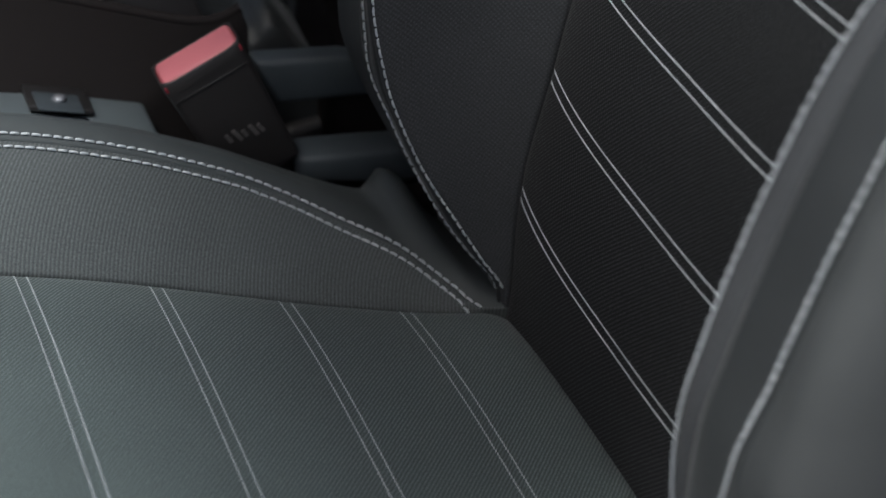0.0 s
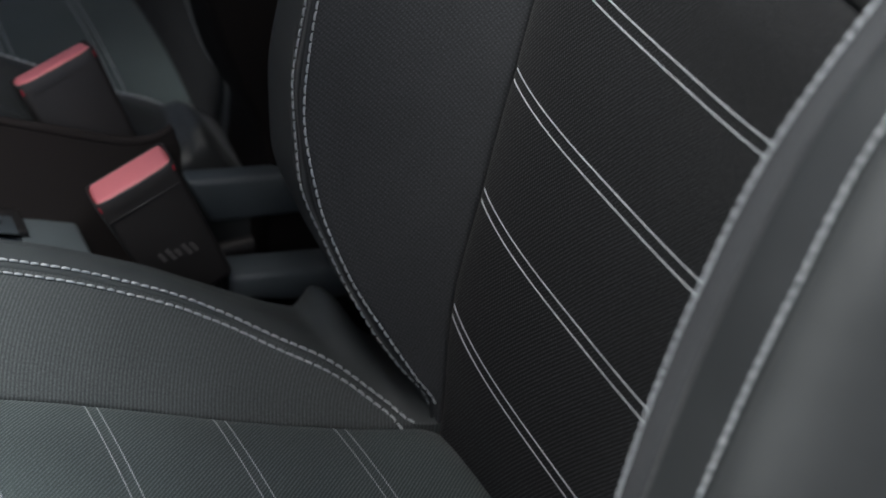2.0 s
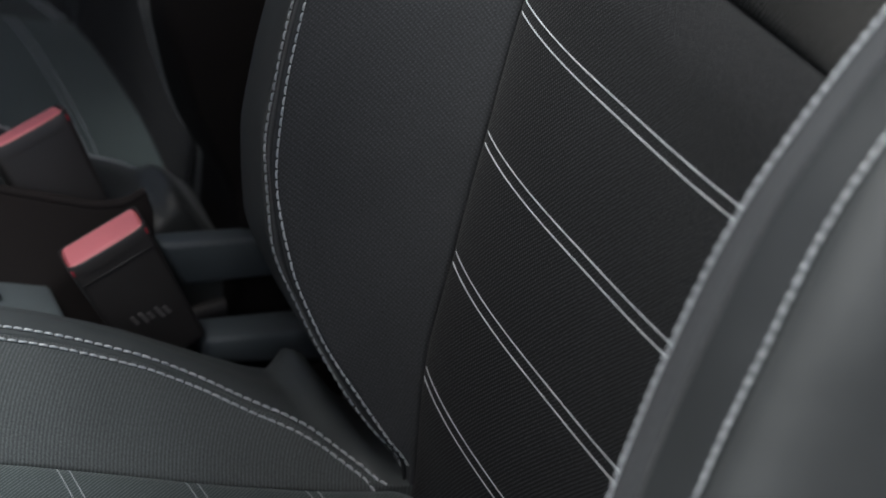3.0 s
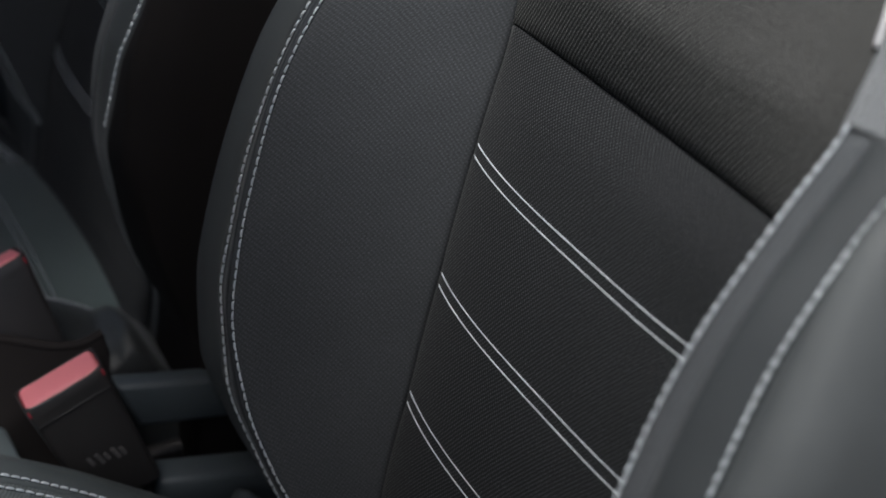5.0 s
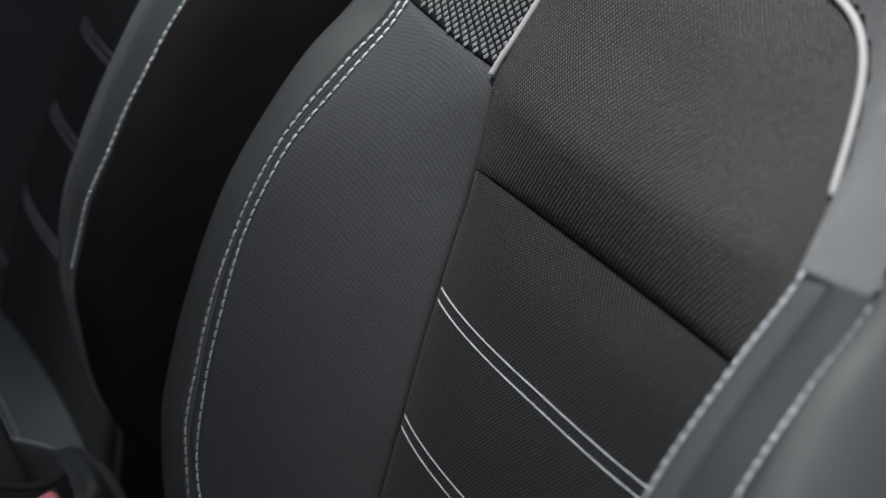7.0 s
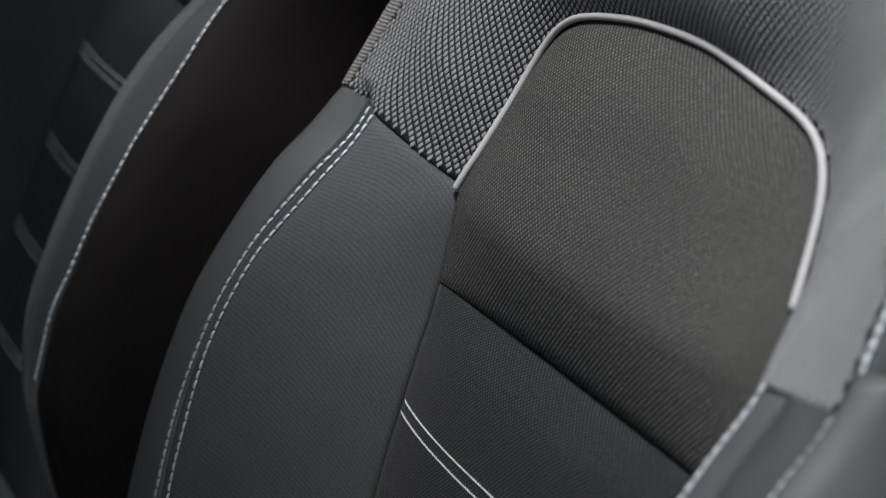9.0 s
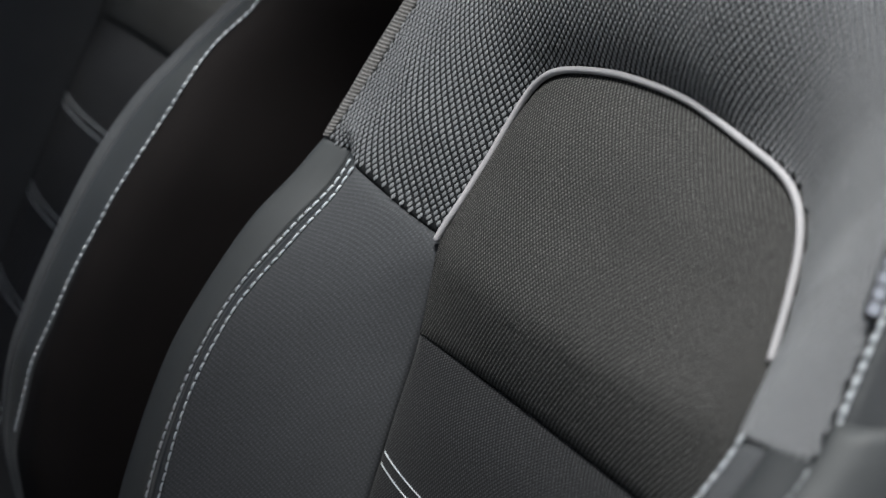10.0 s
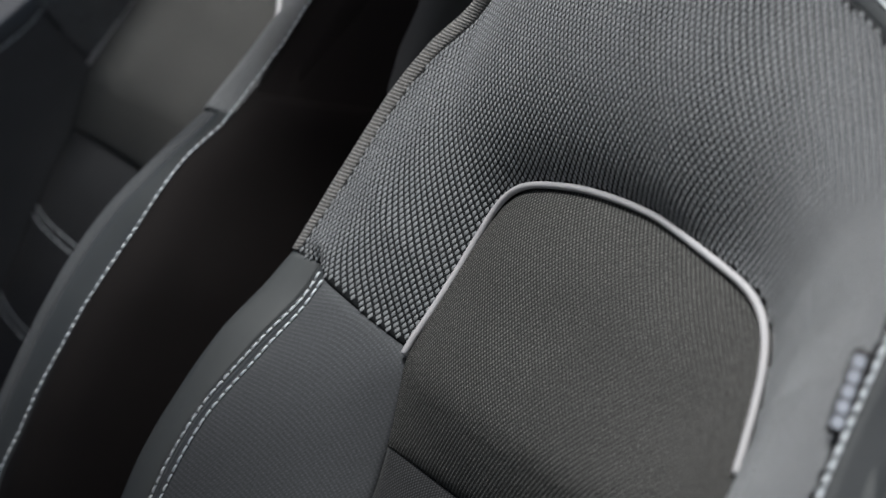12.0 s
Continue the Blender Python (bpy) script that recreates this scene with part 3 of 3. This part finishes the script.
    part("piping", tube(dense, 0.00175, 10), PIPING, seat, "pale grey piping round the shoulder panel")
    # dark gusset behind the sewn edge, the seam and its row of stitches
    def gusset(r, s):
        p = mesh_point(1.0, s)
        f = min(1.0, max(0.0, (s - 0.70) / 0.1))
        out = Vector((p.x, 0, max(0.0, p.z - 0.47) * 2.2))
        out = out.normalized() if out.length > 1e-6 else Vector((0, 0, 1))
        prof = ((0.0, 0.0), (0.007, -0.006 + 0.0075 * f), (0.013 + 0.003 * f, -0.022 + 0.006 * f), (0.014, -0.05), (0.008, -0.085))
        k = r * 4
        i = min(int(k), 3)
        f = k - i
        ease = min(1.0, 0.10 + max(0.0, s - 0.03) / 0.04)
        return p + (out * lerp(prof[i][0], prof[i + 1][0], f) + Vector((0, lerp(prof[i][1], prof[i + 1][1], f), 0))) * ease
    sheet("shoulder_gusset", gusset, spread(0, 1, 17), spread(0.03, 0.99, 160), VINYL, seat, "smooth black gusset behind the mesh", (0.3, 0, 0, 0), 0.004, 0.005, flip=True, skirt=0.001)
    def bead(r, s):
        p = mesh_point(1.0, s)
        out = Vector((p.x, 0, max(0.0, p.z - 0.47) * 2.2)).normalized()
        q = chain([Vector((-0.0008, 0.0, 0)), Vector((0.0012, 0.0022, 0)), Vector((0.0042, 0.0026, 0)), Vector((0.0062, 0.0006, 0)), Vector((0.0066, -0.004, 0))], r)
        wide = min(1.45, 0.75 + s / 0.09)
        return p + out * (q.x * wide) + Vector((0, q.y * wide, 0))
    sheet("mesh_binding", bead, spread(0, 1, 10), spread(0.006, 0.42, 140), RIBBED, seat, "pale grey ribbed binding along the mesh", flip=True, skirt=0.0015)
    seam_row = [gusset(0.21, s) for s in spread(0, 1, 220)]
    nrm = []
    for s in spread(0, 1, 220):
        n = (gusset(0.27, s) - gusset(0.15, s)).cross(gusset(0.21, min(1, s + 0.01)) - gusset(0.21, max(0, s - 0.01))).normalized()
        nrm.append(n if n.y > 0 else -n)
    stitches("mesh_stitching", seam_row[110:], nrm[110:], 0.0054, 0.0049, 0.00090, seat, "pale grey thread stitches")
    # side of the backrest above the bolster, closing it up to the sewn edge
    for side in (1, -1):
        def flank(r, b, side=side):
            z = 0.345 + 0.235 * b
            t = min(1.0, max(0.0, (z - 0.385) / 0.03))
            w = lerp(0.2675 * (1 - 0.062 * min(1.0, max(0.0, (z - 0.28) / 0.11))) - 0.004, sew_x(max(z, 0.385)) + 0.0115, t)
            y0 = lerp(rim_y(min(z, 0.42)) - 0.022, sew_y(max(z, 0.385)) - 0.012, t)
            y1 = edge_y(z) - 0.115
            return Vector((side * (w - 0.006 * (2 * r - 1) ** 4), lerp(y0, y1, r), z))
        sheet("backrest_flank", flank, spread(0, 1, 12), spread(0, 1, 40), SIDE_VINYL, seat, "smooth side panel below the shoulder", skirt=0.002, flip=side > 0)
    # stitched cross lines of backrest and cushion
    for m in BACK_LINES:
        for off in (-GAP, GAP):
            xs = spread(-0.147, 0.147, 120)
            pts = [insert_point(x, m + off + SKEW * (x - 0.15)) - front * (0.006 * max(0.0, (abs(x) - 0.138) / 0.012) ** 2) for x in xs]
            stitches("cross_stitching", pts, [front] * 120, 0.0026, 0.0024, 0.00031, seat, "pale grey thread stitches", lift=0.0002, twist=0.28)
    # core and back of the backrest
    bm = bmesh.new()
    rings = []
    for z in spread(-0.10, 0.60, 34):
        w = half_w(z) - 0.008
        f, b = edge_y(z) - 0.020, edge_y(z) - 0.135 + 0.03 * max(0, (z - 0.45) / 0.15)
        ring = [(w * 0.6, f), (w * 0.97, f - 0.012), (w, f - 0.04), (w * 0.99, b + 0.045), (w * 0.9, b + 0.012), (w * 0.6, b), (-w * 0.6, b), (-w * 0.9, b + 0.012), (-w * 0.99, b + 0.045), (-w, f - 0.04), (-w * 0.97, f - 0.012), (-w * 0.6, f)]
        rings.append([bm.verts.new((x, y, z)) for x, y in ring])
    for r, s in zip(rings, rings[1:]):
        for i in range(len(r)):
            bm.faces.new((r[i], r[(i + 1) % len(r)], s[(i + 1) % len(r)], s[i]))
    bm.faces.new(rings[0])
    bm.faces.new(rings[-1][::-1])
    bmesh.ops.recalc_face_normals(bm, faces=bm.faces[:])
    part("backrest_shell", bm, VINYL, seat, "smooth black back of the backrest")
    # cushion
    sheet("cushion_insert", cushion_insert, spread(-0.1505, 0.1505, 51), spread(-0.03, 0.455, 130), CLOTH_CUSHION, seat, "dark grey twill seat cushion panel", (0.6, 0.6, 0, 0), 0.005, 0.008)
    for side in (1, -1):
        def roll(q, b, side=side):
            return cushion_bolster(-0.06 + 0.52 * b, side, q)
        sheet("cushion_bolster", roll, spread(0, CQ_ROW - 0.035, 26), spread(0, 1, 110), CLOTH_RIB, seat, "dark grey ribbed cushion bolster", (0.3, 0.15, 0, 0), 0.004, 0.004, flip=side < 0)
        sheet("cushion_edge", roll, spread(CQ_ROW - 0.035, 1, 40), spread(0, 1, 110), CUSHION_VINYL, seat, "smooth dark grey roll of the cushion bolster", (0.15, 0, 0, 0), 0.004, 0.004, flip=side < 0)
        for low, y0 in ((False, 0.015), (True, 0.0225)):
            pts, nrm = [], []
            for y in spread(y0, 0.44, 140):
                p = low_row(y, side) if low else cushion_bolster(y, side, CQ_ROW)
                q = CQ_ROW - (0.08 if low else 0.0)
                a = cushion_bolster(y, side, q + 0.03) - cushion_bolster(y, side, q - 0.03)
                b = cushion_bolster(y + 0.004, side, q) - cushion_bolster(y - 0.004, side, q)
                m = a.cross(b).normalized()
                pts.append(p)
                nrm.append(m if m.z > 0 else -m)
            stitches("cushion_stitching", pts, nrm, 0.0054, 0.0047, 0.00078, seat, "pale grey thread stitches")
    for m in CUSHION_LINES:
        for off in (-GAP, GAP):
            xs = spread(-0.148, 0.148, 120)
            pts = [cushion_insert(x, m + off) - Vector((0, 0, 0.004 * max(0.0, (abs(x) - 0.14) / 0.01) ** 2)) for x in xs]
            stitches("cross_stitching", pts, [Vector((0, -0.2, 0.98))] * 120, 0.0026, 0.0024, 0.00031, seat, "pale grey thread stitches", lift=0.0002, twist=0.28)
    bm = prism([(-0.09, -0.05), (0.30, 0.0), (0.44, 0.03), (0.475, 0.0), (0.47, -0.12), (0.42, -0.16), (-0.10, -0.16)], -0.248, 0.248, 0.01)
    part("cushion_core", bm, DARK_CLOTH, seat, "dark cloth cushion body")
    for side in (1, -1):
        bm = prism([(-0.16, -0.05), (-0.13, 0.01), (-0.04, -0.03), (0.30, -0.07), (0.42, -0.10), (0.42, -0.17), (-0.16, -0.19)], 0.250 * side, 0.268 * side, 0.006)
        part("side_trim", bm, DARK_PLASTIC, seat, "grained black plastic side cover")
        for y in (0.02, 0.36):
            part("seat_rail_foot", box(side * 0.20 - 0.02, side * 0.20 + 0.02, y - 0.05, y + 0.05, -0.33, -0.15, 0.006), DARK_PLASTIC, seat)
    # woven tag in the seam of the mesh
    p = Vector((-0.2200, -0.0695, 0.4508))
    up = Vector((0.10, -0.35, 0.93)).normalized()
    face_out = Vector((-0.75, 0.62, 0.2))
    across = face_out.cross(up).normalized()
    face_out = up.cross(across)
    lie = Matrix((across, face_out, up)).transposed().to_4x4()
    lie.translation = p
    bm = bmesh.new()
    bmesh.ops.create_cube(bm, size=1.0, matrix=lie @ Matrix.Diagonal((0.0074, 0.0020, 0.0315, 1)))
    bmesh.ops.bevel(bm, geom=bm.edges[:], offset=0.0008, segments=2, affect="EDGES")
    tag = part("tag", bm, DARK_PLASTIC, seat, "small black woven tag with pale bars")
    bm = bmesh.new()
    for i in range(5):
        bmesh.ops.create_cube(bm, size=1.0, matrix=lie @ pose(0.0004, 0.0010, -0.0112 + i * 0.0056) @ Matrix.Diagonal((0.0042, 0.0006, 0.0044, 1)))
    part("tag_lettering", bm, TAG_WHITE, tag, "pale unreadable bars", smooth=False)
    return seat, seam_row


driver_seat, shoulder_row = build_seat()
passenger_seat = copy_thing(driver_seat, pose(0.59, 0.0353, 0.0723))
tagged(passenger_seat, "black cloth passenger seat with a further reclined back beyond the console", "car seat", group="front seats")
# its backrest leans further back, and its cushion stands a little lower on its rails
RECLINE = Matrix.Rotation(0.124, 4, "X")
for piece in passenger_seat.children:
    if piece.name.startswith(("cushion", "side_trim", "seat_rail")):
        piece.matrix_basis = pose(0.030, -0.005, -0.030)
    elif piece.name.startswith("cross_stitching") and sum(c[1] for c in piece.bound_box) / 8 > 0.03:
        piece.matrix_basis = pose(0.030, -0.005, -0.030)
    else:
        piece.matrix_basis = RECLINE
for piece in [c for c in passenger_seat.children if c.name.startswith("tag")]:
    for bars in list(piece.children):
        bpy.data.objects.remove(bars)
    bpy.data.objects.remove(piece)
# the side by the console: plain dark cloth, its shade darkened into the colour
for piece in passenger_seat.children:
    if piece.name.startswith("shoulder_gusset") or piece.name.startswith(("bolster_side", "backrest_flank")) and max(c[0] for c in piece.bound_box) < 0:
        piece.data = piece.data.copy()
        piece.data.materials[0] = SHADED_SIDE
        tagged(piece, "dark brown cloth side of the bolster, shade in its colour")
# its cushion roll takes the darker vinyl, which stands in for shade there
for piece in passenger_seat.children:
    if piece.name.startswith("cushion_edge"):
        piece.data = piece.data.copy()
        piece.data.materials[0] = VINYL
# by the console only its outer sewn row shows, from above the cushion upwards
for piece in [c for c in passenger_seat.children if c.name.startswith("bolster_stitching")]:
    if max(c[0] for c in piece.bound_box) < 0:
        bpy.data.objects.remove(piece)
for piece in [c for c in passenger_seat.children if c.name.startswith("mesh_stitching")]:
    bpy.data.objects.remove(piece)
row = []
for z in spread(0.125, 0.383, 110):
    t = min(1.0, max(0.0, (z - 0.22) / 0.11))
    row.append(bolster_section(z, -1, Q_OUTER + 0.150 * t * t * (3 - 2 * t)))
row += [p + Vector((-0.002, 0.001, 0)) for p in shoulder_row[206:110:-1]]
outer_row = stitches("bolster_stitching", row, [Vector((-0.6, 0.8, 0))] * len(row), 0.0054, 0.0048, 0.00082, passenger_seat, "pale grey thread stitches", lift=0.0012)
outer_row.matrix_basis = RECLINE


# ---------------------------------------------------------------- belt buckles
def build_buckle(label):
    b = new("belt_buckle")
    tagged(b, label, "seat belt buckle", group="seat belt buckles")
    # local: z along the buckle, y its width, x its thickness; the origin at the foot
    bm = box(-0.0135, 0.0135, -0.0245, 0.0245, 0.0, 0.0785, 0.004, 3)
    for v in bm.verts:
        t = v.co.z / 0.082
        v.co.y *= 0.86 + 0.14 * t
        v.co.x *= 0.84 + 0.16 * t
    part("housing", bm, HOUSING, b)
    # open rim round the button, lower on the broad faces
    bm = bmesh.new()
    rings = []
    for inset, z in ((0.0, 0.074), (0.0, 0.0812), (0.0006, 0.0820), (0.0010, 0.0816), (0.0012, 0.0760)):
        ring = []
        for k in range(32):
            an = 2 * math.pi * k / 32
            cx, cy = math.cos(an), math.sin(an)
            x = (0.0136 - inset) * math.copysign(abs(cx) ** 0.28, cx)
            y = (0.0246 - inset) * math.copysign(abs(cy) ** 0.28, cy)
            ring.append(bm.verts.new((x, y, z + (0.0016 * (y / 0.0246) ** 4 if z > 0.08 else 0.0))))
        rings.append(ring)
    for p, q in zip(rings, rings[1:]):
        for k in range(32):
            bm.faces.new((p[k], p[(k + 1) % 32], q[(k + 1) % 32], q[k]))
    part("rim", bm, HOUSING, b, "scuffed black rim")
    part("recess", box(-0.0125, 0.0125, -0.0236, 0.0236, 0.0760, 0.0806, 0.001, 2), DARK_RED, b, "dark red recess")
    bm = box(-0.0121, 0.0121, -0.0231, 0.0231, 0.0765, 0.0850, 0.0030, 4)
    for v in bm.verts:
        if v.co.z > 0.08:
            v.co.z -= 0.0022 * (v.co.y / 0.022) ** 2
    part("release_button", bm, RED, b, "red release button")
    part("seam_line", box(-0.01375, -0.0130, -0.0225, 0.0225, 0.0690, 0.0697, 0.0002, 1), DARK_PLASTIC, b)
    bm = bmesh.new()
    for i, (y, h) in enumerate(((-0.010, 0.006), (-0.006, 0.008), (-0.001, 0.005), (0.003, 0.008), (0.008, 0.006))):
        bmesh.ops.create_cube(bm, size=1.0, matrix=pose(-0.0127, y, 0.030 + 0.001 * i, -12) @ Matrix.Diagonal((0.0006, 0.0022, h, 1)))
    part("moulded_lettering", bm, WORN, b, "worn grey unreadable bars", smooth=False)
    part("stalk", box(-0.006, 0.006, -0.012, 0.012, -0.12, 0.004, 0.003), DARK_PLASTIC, b)
    return b


buckle = build_buckle("black plastic seat belt buckle with red button beside the cushion")
buckle.matrix_basis = pose(0.285, 0.0955, 0.019, -26.5, 0, 0)
other_buckle = copy_thing(buckle, pose(0.349, 0.1232, 0.0525, 23, -14, 180))
tagged(other_buckle, "black plastic seat belt buckle with red button beyond the console")


# ---------------------------------------------------------------- centre console and cabin
console = new("centre_console")
tagged(console, "low black plastic centre console between the front seats", "console")
part("tray", prism([(0.148, 0.030), (0.152, 0.043), (0.19, 0.0525), (0.23, 0.060), (0.60, 0.10), (0.60, -0.34), (0.148, -0.34)], 0.272, 0.335, 0.003), TRAY, console, "grained grey plastic side tray")
rim = [(0.60, 0.19), (0.40, 0.165), (0.30, 0.142), (0.23, 0.121), (0.177, 0.104), (0.145, 0.0935), (0.125, 0.0875), (0.112, 0.0862), (0.103, 0.0875), (0.094, 0.092), (0.090, 0.080), (0.088, -0.34), (0.60, -0.34)]
part("side_lining", prism(rim, 0.335, 0.3405, 0.002), DARK_CLOTH, console, "dark brown lined upright panel")
edge = [Vector((0.3378, y, z)) for y, z in rim[:10]]
part("lining_rim", tube([chain(edge, k / 60) for k in range(61)], 0.0030, 10), DARK_CLOTH, console, "rolled dark edge of the lining")
part("rear_rib", prism([(0.092, 0.0675), (0.03, 0.0635), (-0.12, 0.060), (-0.12, 0.036), (0.03, 0.0385), (0.078, 0.0395)], 0.316, 0.335, 0.003), PLASTIC, console, "grey plastic rib")
part("lower_rib", prism([(0.078, 0.0245), (0.024, 0.0215), (-0.08, 0.015), (-0.08, -0.006), (0.020, 0.001), (0.079, 0.0095)], 0.278, 0.306, 0.003), PLASTIC, console, "grey plastic rib")
part("tunnel", box(0.276, 0.336, -0.60, 0.148, -0.34, -0.03, 0.01), DARK_PLASTIC, console, "black tunnel cover")

catch = new("trim_catch")
tagged(catch, "small steel catch in a black frame on the console tray", "catch")
part("frame", prism([(0.219, 0.0595), (0.184, 0.0520), (0.184, 0.0555), (0.219, 0.0635)], 0.306, 0.334, 0.001), DARK_PLASTIC, catch)
part("plate", prism([(0.215, 0.0630), (0.190, 0.0570), (0.190, 0.0578), (0.215, 0.0640)], 0.300, 0.322, 0.0003), PLASTIC, catch, "blue-grey plate")
bm = bmesh.new()
bmesh.ops.create_uvsphere(bm, u_segments=16, v_segments=10, radius=0.0043)
bmesh.ops.transform(bm, matrix=pose(0.314, 0.2015, 0.0612) @ Matrix.Diagonal((1, 1, 0.6, 1)), verts=bm.verts[:])
part("rivet", bm, STEEL, catch, "bright steel rivet head")


def structure(name, bm, material, label, category):
    ob = part(name, bm, material, None, label, smooth=False)
    return tagged(ob, label, category, kind="structure")


structure("floor", box(-0.50, 1.08, -1.30, 1.25, -0.38, -0.33, 0.004), CARPET, "dark carpeted car floor", "floor")
structure("wall_rear", box(-0.50, 1.08, -1.36, -1.30, -0.60, 0.82, 0.01), DARK_CLOTH, "dark lined rear end of the cabin", "wall")
bm = prism([(-1.36, -0.60), (1.30, -0.60), (1.30, 0.36), (-0.20, 0.40), (-0.30, 0.90), (-1.36, 0.90)], 1.08, 1.14, 0.008)
structure("wall_right", bm, PLASTIC, "dark door lining of the far side below its window", "wall")
# unseen roof pieces, added and spaced to block or admit sun on the seats
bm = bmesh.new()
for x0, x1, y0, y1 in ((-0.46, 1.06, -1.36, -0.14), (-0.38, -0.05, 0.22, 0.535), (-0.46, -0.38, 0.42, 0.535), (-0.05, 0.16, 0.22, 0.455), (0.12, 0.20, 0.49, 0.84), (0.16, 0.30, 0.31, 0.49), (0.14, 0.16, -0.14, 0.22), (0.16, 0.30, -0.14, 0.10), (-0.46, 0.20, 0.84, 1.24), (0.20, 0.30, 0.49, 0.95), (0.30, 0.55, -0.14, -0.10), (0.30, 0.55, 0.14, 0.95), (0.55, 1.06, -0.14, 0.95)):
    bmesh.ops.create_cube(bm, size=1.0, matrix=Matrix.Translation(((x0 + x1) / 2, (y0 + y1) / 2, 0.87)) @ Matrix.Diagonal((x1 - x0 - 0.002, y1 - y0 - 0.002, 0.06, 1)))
structure("ceiling", bm, LINING, "dark cloth roof pieces, added out of view to shape the sunlight", "ceiling")
structure("wall_front", prism([(1.25, -0.38), (1.25, 0.62), (1.12, 0.62), (0.98, 0.40), (0.86, 0.30), (0.90, -0.05), (1.10, -0.38)], -0.50, 1.08, 0.02), PLASTIC, "dark dashboard front of the cabin", "wall")
structure("ground", box(-60, 60, -60, 60, -0.72, -0.66, 0), ASPHALT, "dark asphalt ground outside the open door", "ground")
structure("wall_left", box(-0.52, -0.46, -1.36, -0.34, -0.60, 0.86, 0.015), PLASTIC, "dark pillar and closed rear door beside the seat", "wall")
structure("wall_left_front", box(-0.52, -0.46, 0.72, 1.30, -0.60, 0.90, 0.015), PLASTIC, "dark front pillar and wing before the door opening", "wall")
structure("door_sill", box(-0.54, -0.44, -0.34, 1.25, -0.60, -0.30, 0.02), PAINT, "grey painted sill under the open door", "sill")
structure("trim", box(-0.50, -0.44, -1.36, -0.36, 0.72, 0.90, 0.015), LINING, "dark roof rail over the open door", "roof rail")
